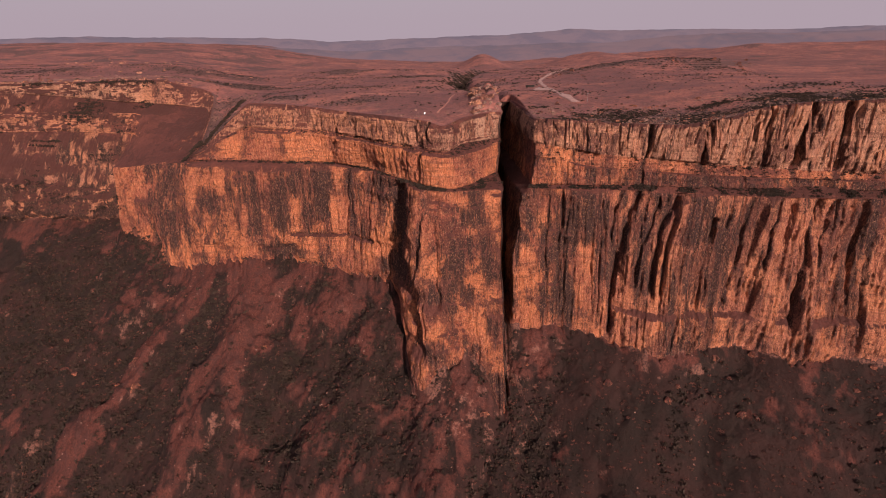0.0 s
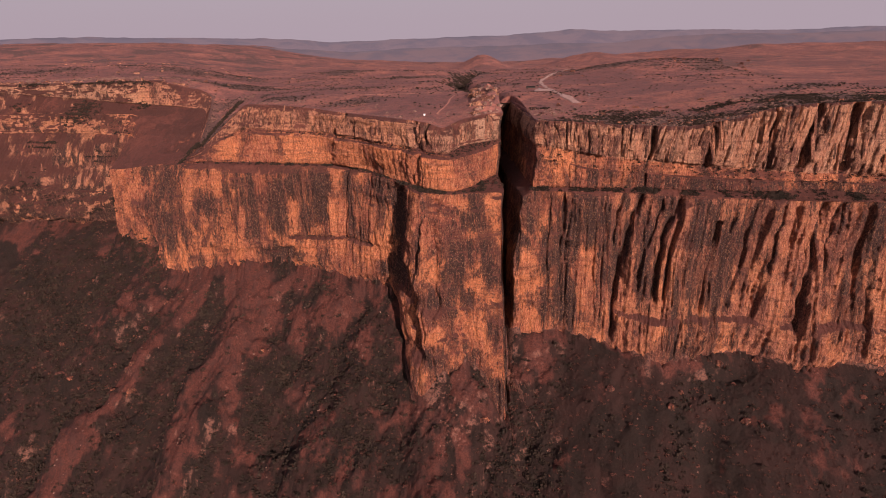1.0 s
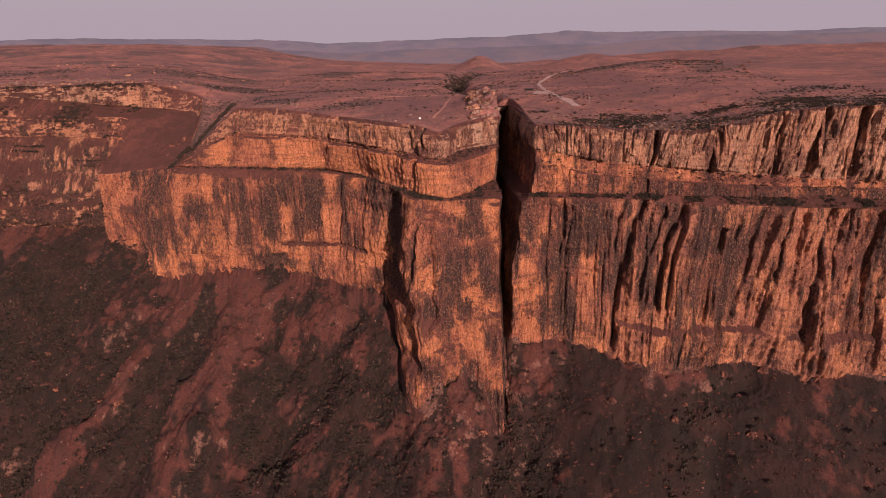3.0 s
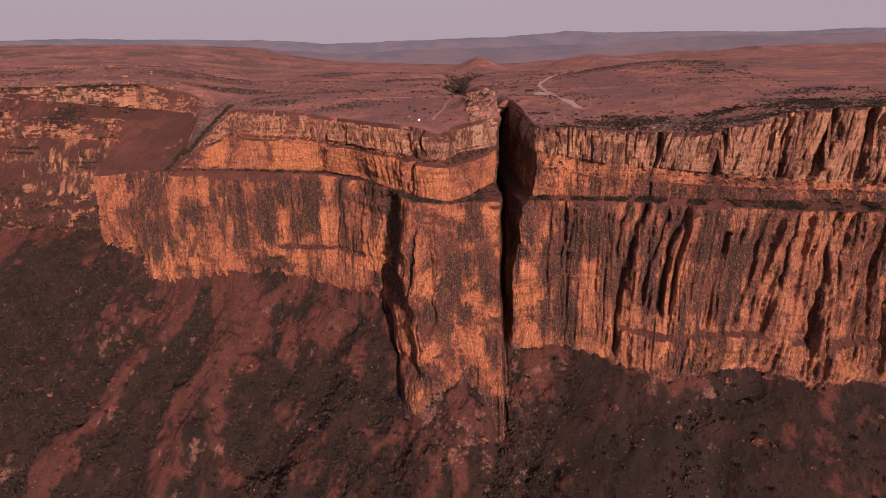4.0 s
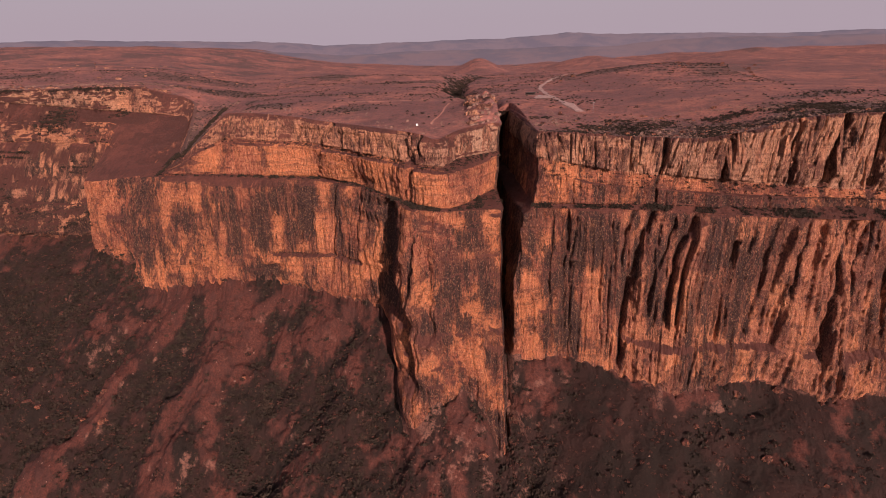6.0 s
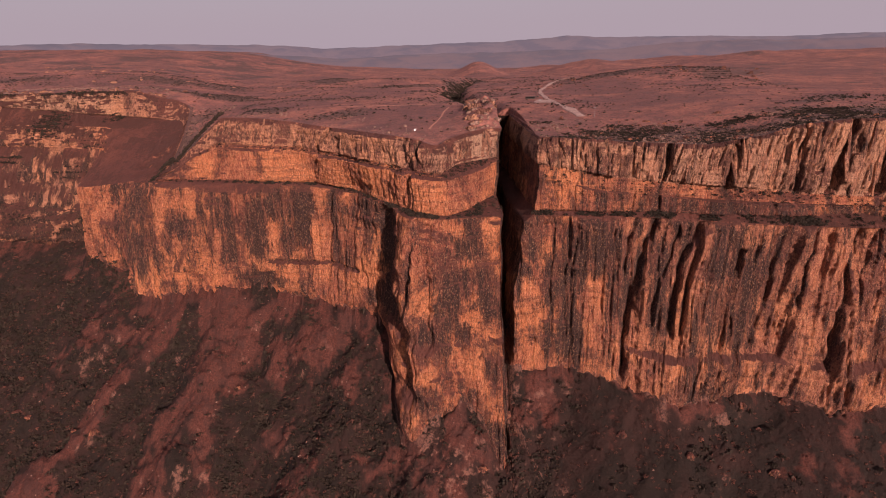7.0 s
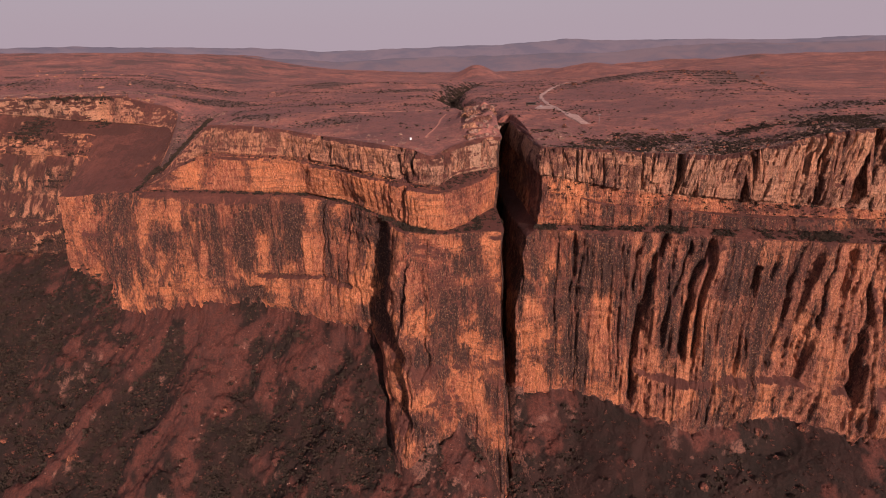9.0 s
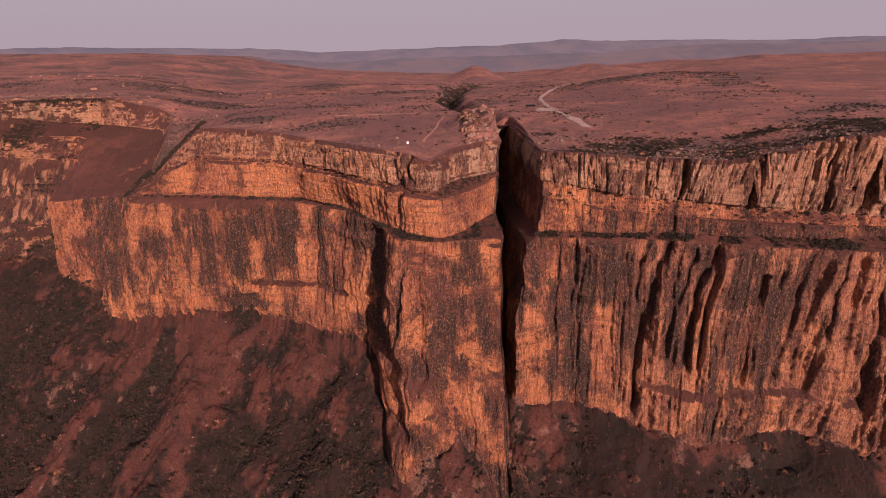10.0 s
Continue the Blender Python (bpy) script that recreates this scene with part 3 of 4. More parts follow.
below = np.clip((marks["lower"][0] - row) / 110.0, 0, 1)
Z = Z + loose * ((2 + 5 * below) * (ridges - 0.25) + 4 * vnoise(fan / 20 + 0.5 * vnoise(X / 30, Y / 30, seed=24), Y / 50, seed=22)
                 + (3.4 - 2.0 * step(80, 115, X)) * fbm(X / 17, Y / 17, seed=23, octaves=5, gain=0.62) + 4.5 * fbm(X / 45, Y / 45, seed=25) + 4.5 * bare - 4 * wooded)
wander = 7 * fbm(Ys / 30, Xs / 40, seed=26, octaves=3)
gully = np.zeros_like(X)
for bed, half, depth in (([(56, 425), (52, 400), (38, 375), (20, 340)], 7, 6), ([(-312, 592), (-369, 535), (-402, 480), (-440, 410)], 17, 10),
                         ([(-210, 600), (-240, 545), (-262, 491), (-310, 420)], 12, 7), ([(-62, 552), (-98, 500), (-120, 454), (-160, 400)], 17, 9), ([(98, 452), (86, 430), (70, 395)], 9, 5),
                         ([(265, 425), (240, 395), (205, 350)], 16, 7), ([(-165, 590), (-185, 540), (-200, 470), (-225, 410)], 7, 3), ([(170, 430), (150, 390), (130, 350)], 6, 4)):
    bed = np.array(sorted(bed, key=lambda p: p[1]), float)
    off = Xs - np.interp(Ys, bed[:, 1], bed[:, 0]) + wander
    run = np.exp(-(off / half) ** 2) * loose[:, low] * step(bed[0, 1] - 40, bed[0, 1], Ys) * (1 - step(bed[-1, 1] - 12, bed[-1, 1] + 4, Ys))
    Z[:, low] -= depth * run
    gully[:, low] += run

# the plateau: a wooded ravine behind the cleft, low rocky rises, far hills
top = np.clip((row - marks["plateau"][0]) / 16, 0, 1) * (row >= marks["plateau"][0])
spread = np.clip((Y - 900) / 900, 0, None)
X = X * (1 + spread * (row > marks["plateau"][0]))


def rise(x, y, half_x, half_y):
    return np.exp(-((X - x) / half_x) ** 2 - ((Y - y) / half_y) ** 2)


ravine_x = np.interp(Y, [640, 760, 900, 1050, 1300, 1700], [84, 62, 44, 50, 95, 170])
ravine = np.exp(-((X - ravine_x) / (10 + (Y - 640) / 45)) ** 2) * step(640, 720, Y) * (1 - step(1500, 1900, Y)) * top
rocky = np.maximum(rise(400, 980, 190, 110), np.maximum(0.8 * rise(-520, 1080, 260, 70), 0.6 * rise(-150, 1200, 220, 60)))
Z = Z + top * (0.8 * fbm(X / 40, Y / 40, seed=31) + np.clip((Y - 800) / 500, 0, 1) * (6 * fbm(X / 300, Y / 240, seed=32) + 2.0 * fbm(X / 60, Y / 45, seed=33))
               + (17 + 4 * fbm(X / 8, Y / 8, seed=116)) * rise(60, 616, 21, 42) * (1 - slot[:, None]) + 17 * rocky + 52 * rise(200, 2150, 80, 150) + 50 * rise(545, 1950, 150, 170) - 46 * step(1250, 2100, Y) * np.exp(-((X - 230) / 900) ** 2) + 58 * step(1300, 2900, Y) * (1 - step(-1000, -350, X))
               + 22 * rise(-500, 2300, 420, 250) + 26 * rise(1400, 2200, 500, 300)) - 24 * ravine

# where brush grows thick, and where the scree turns darker eastward and downhill
brush = 0.42 + 0.3 * fbm(fan / 34, Y / 75, seed=51, octaves=5, gain=0.62) + 0.65 * fbm(X / 20, Y / 20, seed=54, octaves=4, gain=0.6) - 0.3 * ridges * loose
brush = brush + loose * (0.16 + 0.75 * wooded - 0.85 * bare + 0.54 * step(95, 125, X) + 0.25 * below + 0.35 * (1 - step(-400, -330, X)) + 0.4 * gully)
on_top = (row >= marks["plateau"][0]) | ((row >= marks["band"][0]) & (X > -340) & (X < -270))
brush = np.where(on_top, 0.2 + 0.55 * fbm(X / 90, Y / 60, seed=52, octaves=5, gain=0.6) + 0.9 * ravine + 0.75 * rocky - 0.5 * rise(10, 585, 60, 45) - 0.4 * rise(260, 720, 140, 50)
                 + 1.05 * step(85, 120, X) * np.clip(1.3 - (row - marks["plateau"][0]) / 40, 0, 1) + 0.3 * np.clip(1 - (row - marks["plateau"][0]) / 14, 0, 1) + 0.3 * rise(72, 620, 26, 60) + 0.9 * rise(-290, 760, 45, 130) + 0.3 * rise(-245, 740, 50, 80) + 0.35 * step(1200, 1700, Y) * (1 - step(-700, -200, X)), brush)
# brush value raised on the far cliff to paint it as shaded
brush[:, first:last] += afar * (0.3 + 0.35 * (rc < marks["band"][0]))
brush = np.clip(brush, 0, 1)


def sheet(name, rows, cols_, mat, label="", category="", parent=None, smooth=False):
    j0, j1 = rows
    i0, i1 = np.searchsorted(xs, cols_[0]), min(np.searchsorted(xs, cols_[1]) + 1, len(xs))
    pts = np.stack([X[i0:i1, j0:j1], Y[i0:i1, j0:j1], Z[i0:i1, j0:j1]], -1)
    ni, nj = pts.shape[:2]
    mesh = bpy.data.meshes.new(name)
    idx = np.arange(ni * nj).reshape(ni, nj)
    quads = np.stack([idx[:-1, :-1], idx[1:, :-1], idx[1:, 1:], idx[:-1, 1:]], -1).reshape(-1, 4)
    mesh.vertices.add(ni * nj)
    mesh.vertices.foreach_set("co", pts.reshape(-1).astype(np.float32))
    mesh.loops.add(quads.size)
    mesh.loops.foreach_set("vertex_index", quads.reshape(-1).astype(np.int32))
    mesh.polygons.add(len(quads))
    mesh.polygons.foreach_set("loop_start", np.arange(0, quads.size, 4, dtype=np.int32))
    mesh.update(calc_edges=True)
    mesh.validate()
    mesh.materials.append(mat)
    if smooth:
        mesh.polygons.foreach_set("use_smooth", np.ones(len(quads), bool))
    for key, field in (("brush", brush), ("crust_shade", crust_shade), ("pale", pale)):
        layer = mesh.attributes.new(key, "FLOAT", "POINT")
        layer.data.foreach_set("value", field[i0:i1, j0:j1].reshape(-1).astype(np.float32))
    ob = new(name, mesh)
    if parent:
        ob.parent = parent
        return ob
    return tagged(ob, label, category, kind="structure")


PLATEAU = marks["plateau"]
sheet("ground", PLATEAU, (-1000, 901), GROUND, "rolling plateau of dry grass and red soil", "ground", smooth=True)
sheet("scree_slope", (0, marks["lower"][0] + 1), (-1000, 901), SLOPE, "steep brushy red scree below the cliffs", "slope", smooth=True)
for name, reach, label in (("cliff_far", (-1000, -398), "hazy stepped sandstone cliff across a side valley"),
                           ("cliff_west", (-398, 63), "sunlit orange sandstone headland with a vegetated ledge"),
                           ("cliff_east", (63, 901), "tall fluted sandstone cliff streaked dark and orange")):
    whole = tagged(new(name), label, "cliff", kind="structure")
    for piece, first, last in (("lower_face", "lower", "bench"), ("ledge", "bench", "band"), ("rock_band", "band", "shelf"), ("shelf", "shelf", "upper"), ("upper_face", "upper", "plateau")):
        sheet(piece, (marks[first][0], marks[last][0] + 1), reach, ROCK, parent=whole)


# ---- unseen valley floor far below, closing the view behind and blocking sky light from underneath ----
floor = bpy.data.meshes.new("valley_floor")
floor.from_pydata([(-4500, -4500, -720), (4500, -4500, -720), (4500, 900, -720), (-4500, 900, -720)], [], [(0, 1, 2, 3)])
floor.materials.append(SLOPE)
tagged(new("valley_floor", floor), "unseen brushy valley floor that blocks sky light from below", "ground", kind="structure")

# ---- far ranges of hills, their haze of distance painted in as a mauve glow ----
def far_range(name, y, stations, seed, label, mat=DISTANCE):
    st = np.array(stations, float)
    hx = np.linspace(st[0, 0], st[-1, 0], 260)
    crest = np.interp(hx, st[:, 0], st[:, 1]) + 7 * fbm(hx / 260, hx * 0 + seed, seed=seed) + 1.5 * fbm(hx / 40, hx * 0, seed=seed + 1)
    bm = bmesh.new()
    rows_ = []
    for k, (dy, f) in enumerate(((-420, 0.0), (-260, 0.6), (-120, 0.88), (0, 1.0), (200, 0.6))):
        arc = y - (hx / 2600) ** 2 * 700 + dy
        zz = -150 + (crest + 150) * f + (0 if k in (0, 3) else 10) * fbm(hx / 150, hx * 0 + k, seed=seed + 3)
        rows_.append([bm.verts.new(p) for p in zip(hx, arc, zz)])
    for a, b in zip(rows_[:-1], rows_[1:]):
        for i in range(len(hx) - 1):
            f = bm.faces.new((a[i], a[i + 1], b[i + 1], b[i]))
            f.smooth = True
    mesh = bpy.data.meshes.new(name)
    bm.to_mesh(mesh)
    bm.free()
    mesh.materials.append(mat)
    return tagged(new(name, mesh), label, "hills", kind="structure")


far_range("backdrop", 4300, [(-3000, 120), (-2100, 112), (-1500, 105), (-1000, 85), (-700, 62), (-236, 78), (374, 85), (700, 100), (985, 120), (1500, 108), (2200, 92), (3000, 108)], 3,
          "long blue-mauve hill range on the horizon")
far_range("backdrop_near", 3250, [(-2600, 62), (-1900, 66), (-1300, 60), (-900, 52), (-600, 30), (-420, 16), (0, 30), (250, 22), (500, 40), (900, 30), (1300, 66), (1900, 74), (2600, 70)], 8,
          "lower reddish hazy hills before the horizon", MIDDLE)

# ---- helpers for things ----


def part(name, bm, mat, parent=None, label=""):
    mesh = bpy.data.meshes.new(name)
    bm.to_mesh(mesh)
    bm.free()
    mesh.materials.append(mat)
    ob = new(name, mesh)
    if parent:
        ob.parent = parent
    return tagged(ob, label)


def box(bm, x0, x1, y0, y1, z0, z1, bevel=0.02):
    made = bmesh.ops.create_cube(bm, size=1, matrix=Matrix.LocRotScale(((x0 + x1) / 2, (y0 + y1) / 2, (z0 + z1) / 2), None, (x1 - x0, y1 - y0, z1 - z0)))
    edges = list({e for v in made["verts"] for e in v.link_edges})
    if bevel:
        bmesh.ops.bevel(bm, geom=edges, offset=bevel, segments=1, affect="EDGES")
    return bm


def tube(bm, a, b, r0, r1, sides=7):
    a, b = Vector(a), Vector(b)
    turn = (b - a).to_track_quat("Z", "Y").to_matrix().to_4x4()
    bmesh.ops.create_cone(bm, cap_ends=True, segments=sides, radius1=r0, radius2=r1, depth=(b - a).length, matrix=Matrix.Translation((a + b) / 2) @ turn)
    return bm


P0 = PLATEAU[0]
GX, GY, GZ = (a[:, P0:].reshape(-1) for a in (X, Y, Z))


def lie(x, y):
    """Height of the plateau at a place."""
    d = (GX - x) ** 2 + (GY - y) ** 2
    k = np.argpartition(d, 6)[:6]
    w = 1 / (d[k] + 0.5)
    return float((GZ[k] * w).sum() / w.sum())


def strip(name, points, width, mat, label, category, raised=0.25):
    """A track draped over the plateau, with a low shoulder on both sides."""
    pts = np.array(points, float)
    leg = np.r_[0, np.cumsum(np.hypot(*np.diff(pts[:, :2], axis=0).T))]
    n = int(leg[-1] / 5) + 2
    s_ = np.linspace(0, leg[-1], n)
    cx, cy = np.interp(s_, leg, pts[:, 0]), np.interp(s_, leg, pts[:, 1])
    ker = np.ones(7) / 7
    cx, cy = (np.convolve(np.pad(c, 3, mode="edge"), ker, "valid") for c in (cx, cy))
    tx, ty = np.gradient(cx), np.gradient(cy)
    ln = np.hypot(tx, ty)
    bm = bmesh.new()
    rows_ = []
    for i in range(n):
        w = width * (1 + 0.25 * math.sin(s_[i] / 9)) / 2
        z = max(lie(cx[i] + o * ty[i] / ln[i], cy[i] - o * tx[i] / ln[i]) for o in (-w, 0, w)) + raised
        rows_.append([bm.verts.new((cx[i] + o * ty[i] / ln[i], cy[i] - o * tx[i] / ln[i], z + dz)) for o, dz in ((-w - 1.2, -1.2), (-w, 0), (0, 0.05), (w, 0), (w + 1.2, -1.2))])
    for a, b in zip(rows_[:-1], rows_[1:]):
        for k in range(4):
            bm.faces.new((a[k], b[k], b[k + 1], a[k + 1]))
    ob = part(name, bm, mat)
    return tagged(ob, label, category, kind="structure")


strip("road", [(150, 640), (150, 700), (151, 755), (160, 840), (170, 880), (205, 955), (244, 1040), (300, 1140), (345, 1210)], 4.5, GRAVEL, "pale gravel road across the dry plateau", "road")
strip("pavement", [(137, 690), (139, 710), (142, 735)], 17, GRAVEL, "pale gravel parking area by the lookout", "parking area", 0.35)
strip("pavement_lower", [(150, 650), (150, 620), (153, 590)], 9, GRAVEL, "gravel track running down to the cliff edge", "track", 0.3)
strip("path", [(6, 560), (11, 585), (20, 612), (22, 643), (30, 668)], 1.1, DUST, "trodden dusty footpath through dry grass", "path")
strip("path_far", [(-90, 705), (-40, 715), (20, 712)], 1.2, DUST, "narrow trodden path through dry grass", "path")

# ---- foliage: clumps of small leaves, joined where nobody could count them ----
rng = np.random.default_rng(7)


def clump(n, size, flat=0.7):
    """n small leaf blades filling an uneven ball: points and quads of unit size."""
    centre = rng.normal(size=(n, 3))
    centre /= np.linalg.norm(centre, axis=1)[:, None]
    centre *= rng.uniform(0.35, 1.0, (n, 1)) ** 0.6
    centre[:, 2] = np.abs(centre[:, 2]) * flat + 0.05
    u = rng.normal(size=(n, 3))
    u /= np.linalg.norm(u, axis=1)[:, None]
    v = np.cross(u, rng.normal(size=(n, 3)))
    v /= np.linalg.norm(v, axis=1)[:, None]
    a, b = size * rng.uniform(0.6, 1.3, (n, 1)), size * rng.uniform(0.35, 0.8, (n, 1))
    return np.stack([centre - a * u, centre - b * v, centre + a * u, centre + b * v], 1)


CLUMPS = [clump(18, 0.42) for _ in range(8)]


def mesh_of(name, quads, mat):
    """One mesh out of an array of quads, n x 4 x 3."""
    n = len(quads)
    mesh = bpy.data.meshes.new(name)
    mesh.vertices.add(n * 4)
    mesh.vertices.foreach_set("co", quads.reshape(-1).astype(np.float32))
    mesh.loops.add(n * 4)
    mesh.loops.foreach_set("vertex_index", np.arange(n * 4, dtype=np.int32))
    mesh.polygons.add(n)
    mesh.polygons.foreach_set("loop_start", np.arange(0, n * 4, 4, dtype=np.int32))
    mesh.update(calc_edges=True)
    mesh.materials.append(mat)
    return mesh


def pick(rows, cols_, n, weight):
    """n random places on a stretch of the land, the more likely the higher the weight."""
    j0, j1 = rows
    i0, i1 = np.searchsorted(xs, cols_[0]), np.searchsorted(xs, cols_[1])
    w = weight[i0:i1, j0:j1].copy()
    dx = np.gradient(xs)[i0:i1, None]
    dy = np.abs(np.gradient(Y, axis=1)[i0:i1, j0:j1]) + 0.3 * np.abs(np.gradient(Z, axis=1)[i0:i1, j0:j1])
    w = (w * dx * dy).reshape(-1)
    k = rng.choice(w.size, n, p=w / w.sum())
    i, j = i0 + k // (j1 - j0), j0 + k % (j1 - j0)
    f = rng.uniform(-0.5, 0.5, n)
    return np.stack([X[i, j] + f * np.gradient(xs)[i], Y[i, j], Z[i, j]], 1)


def thicket(name, places, lo, hi, mat, label):
    out = []
    for p in places:
        r = rng.uniform(lo, hi) * (1 + 0.6 * rng.random() ** 3)
        a = rng.uniform(0, 6.3)
        m = np.array([[math.cos(a), -math.sin(a), 0], [math.sin(a), math.cos(a), 0], [0, 0, rng.uniform(0.7, 1.15)]])
        out.append(CLUMPS[rng.integers(8)] @ m.T * r + p - np.array([0, 0, 0.15 * r]))
    return tagged(new(name, mesh_of(name, np.concatenate(out), mat)), label, "shrubs", kind="stuff")


SCREE_ROWS = (marks["scree"][0] - 30, marks["lower"][0])
thick = np.clip(brush - 0.35, 0.01, 1)
thicket("scree_brush", pick(SCREE_ROWS, (-520, 420), 8500, (0.04 + thick ** 2 + 0.5 * wooded) * (1 - 0.95 * step(70, 115, X) * (1 - 0.6 * wooded))), 0.8, 3.0, LEAF, "dark dry brush on the scree below the cliffs")
thicket("scree_scrub", pick(SCREE_ROWS, (-520, 420), 6000, 0.15 + thick), 0.7, 1.6, LEAF_RED, "withered reddish scrub scattered over the scree")
BENCH = (marks["bench"][0] + 2, marks["band"][0] + 2)
thicket("ledge_brush", pick(BENCH, (-300, 420), 1300, np.clip(vnoise(X / 9, Y * 0, seed=92), 0.05, 1)), 0.8, 2.1, LEAF, "dark bushes along the ledge between the cliffs")
SHELF = (marks["shelf"][0], marks["upper"][0] + 1)
thicket("shelf_brush", pick(SHELF, (-230, 420), 600, np.ones_like(X)), 0.7, 1.5, LEAF, "dark bushes on the upper rock shelf")
thicket("plateau_brush", pick((PLATEAU[0] + 8, PLATEAU[0] + 140), (-700, 450), 14000, np.clip(brush - 0.25, 0.03, 1)), 0.5, 1.5, LEAF, "dark low bushes dotted over the plateau")
crevice = np.exp(-((X - np.interp(Y, [660, 680, 700, 728, 755, 785], [-290, -283, -280, -271, -263, -256])) / 2.6) ** 2) * step(652, 658, Y) * (1 - step(788, 800, Y))
thicket("edge_brush", pick((marks["bench"][0], PLATEAU[0] + 76), (-300, -245), 620, crevice), 1.0, 2.4, LEAF, "dark bushes in the crevice behind the headland's edge")
thicket("ravine_thicket", pick((PLATEAU[0] + 24, PLATEAU[0] + 175), (10, 150), 2600, np.clip(ravine, 0, 1) ** 2), 1.4, 3.6, LEAF, "dark thicket filling the ravine behind the cleft")
thicket("ravine_brush", pick((marks["scree"][1] - 14, marks["lower"][0] + 24), (-372, -322), 260, np.ones_like(X)), 1.2, 2.8, LEAF, "dark bushes in the gully beside the headland")
thicket("cliff_top_brush", pick((PLATEAU[0] + 1, PLATEAU[0] + 48), (100, 430), 3000, np.clip(0.25 + fbm(X / 25, Y / 18, seed=94), 0.02, 1)), 0.5, 1.5, LEAF, "dark scrub along the top of the eastern cliff")
thicket("far_brush", pick((marks["lower"][0], PLATEAU[0]), (-700, -395), 900, np.clip(vnoise(X / 40, Z / 15, seed=91), 0.005, 1) ** 2), 1.4, 3.0, LEAF, "dark brush on the steps of the far cliff")


# ---- boulders ----
def rock_mesh(name, seed, stretch=(1, 1, 0.8)):
    bm = bmesh.new()
    bmesh.ops.create_icosphere(bm, subdivisions=2, radius=1)
    for v in bm.verts:
        c = v.co * 1.3 + Vector((seed * 7.1, 0, 0))
        v.co *= 0.8 + 0.45 * noise.noise(c) + 0.2 * noise.noise(c * 2.7)
        for axis in range(3):
            lim = 0.62 + 0.12 * math.sin(seed * 3 + axis)
            v.co[axis] = max(-lim, min(lim, v.co[axis])) * stretch[axis] / 0.7
    mesh = bpy.data.meshes.new(name)
    bm.to_mesh(mesh)
    bm.free()
    mesh.materials.append(BOULDER)
    return mesh


ROCKS = [rock_mesh("boulder", k, (1, 0.8 + 0.1 * (k % 3), 0.6 + 0.12 * (k % 4))) for k in range(8)]


def boulders(places, lo, hi, label, group):
    for p in places:
        r = lo + (hi - lo) * rng.random() ** 2.5
        ob = new("boulder", ROCKS[rng.integers(8)])
        ob.matrix_world = Matrix.LocRotScale(tuple(p + np.array([0, 0, 0.05 * r])), Euler((rng.uniform(-0.3, 0.3), rng.uniform(-0.3, 0.3), rng.uniform(0, 6.3))), (r, r * rng.uniform(0.7, 1.2), r * rng.uniform(0.6, 1.0)))
        tagged(ob, label, "boulder", group)


def rubble(name, places, lo, hi, label):
    src = []
    for k in range(4):
        me = ROCKS[k]
        co = np.empty(len(me.vertices) * 3)
        me.vertices.foreach_get("co", co)
        src.append((co.reshape(-1, 3), np.array([list(p.vertices) for p in me.polygons])))
    out = []
    for p in places:
        co, faces = src[rng.integers(4)]
        a, r = rng.uniform(0, 6.3), rng.uniform(lo, hi)
        m = np.array([[math.cos(a), -math.sin(a), 0], [math.sin(a), math.cos(a), 0], [0, 0, 1]]) * r
        q = (co @ m.T + p)[faces]
        out.append(np.concatenate([q, q[:, 2:3]], 1))
    tri = np.concatenate(out)[:, :3]
    n = len(tri)
    mesh = bpy.data.meshes.new(name)
    mesh.vertices.add(n * 3)
    mesh.vertices.foreach_set("co", tri.reshape(-1).astype(np.float32))
    mesh.loops.add(n * 3)
    mesh.loops.foreach_set("vertex_index", np.arange(n * 3, dtype=np.int32))
    mesh.polygons.add(n)
    mesh.polygons.foreach_set("loop_start", np.arange(0, n * 3, 3, dtype=np.int32))
    mesh.update(calc_edges=True)
    mesh.materials.append(BOULDER)
    return tagged(new(name, mesh), label, "rubble", kind="stuff")


edge_w = np.clip(1.2 - (row - P0) / 60.0, 0, 1) * np.clip(0.3 + fbm(X / 20, Y / 20, seed=93), 0.03, 1)
boulders(pick((P0 + 2, P0 + 45), (98, 330), 80, edge_w), 0.6, 2.2, "grey-brown sandstone boulder on the brushy cliff top", "boulders on the eastern cliff top")
boulders(pick((P0 + 2, P0 + 60), (40, 64), 75, np.ones_like(X)), 0.9, 3.4, "pale sandstone boulder heaped beside the cleft", "boulders beside the cleft")
boulders(pick((P0 + 2, P0 + 50), (-195, 10), 50, edge_w), 0.5, 1.7, "weathered sandstone boulder in dry grass on the headland", "boulders on the headland")
boulders(pick((P0 + 2, P0 + 60), (-640, -330), 35, edge_w), 0.8, 2.4, "weathered sandstone boulder above the far cliff", "boulders above the far cliff")
rubble("cliff_top_rubble", pick((P0 + 1, P0 + 60), (92, 420), 1800, edge_w), 0.3, 0.9, "broken sandstone rubble on the cliff top")
rubble("headland_rubble", pick((P0 + 2, P0 + 55), (-330, 63), 500, edge_w), 0.3, 0.8, "broken sandstone rubble along the headland's edge")
rubble("far_rubble", pick((P0 + 2, P0 + 90), (-700, -240), 700, np.clip(vnoise(X / 60, Y / 25, seed=95), 0.02, 1)), 0.4, 1.3, "pale rock rubble above the far cliff")
rubble("scree_rubble", pick(SCREE_ROWS, (-450, 400), 260, np.clip(1 - brush, 0.05, 1)), 0.3, 0.9, "fallen sandstone blocks on the scree")


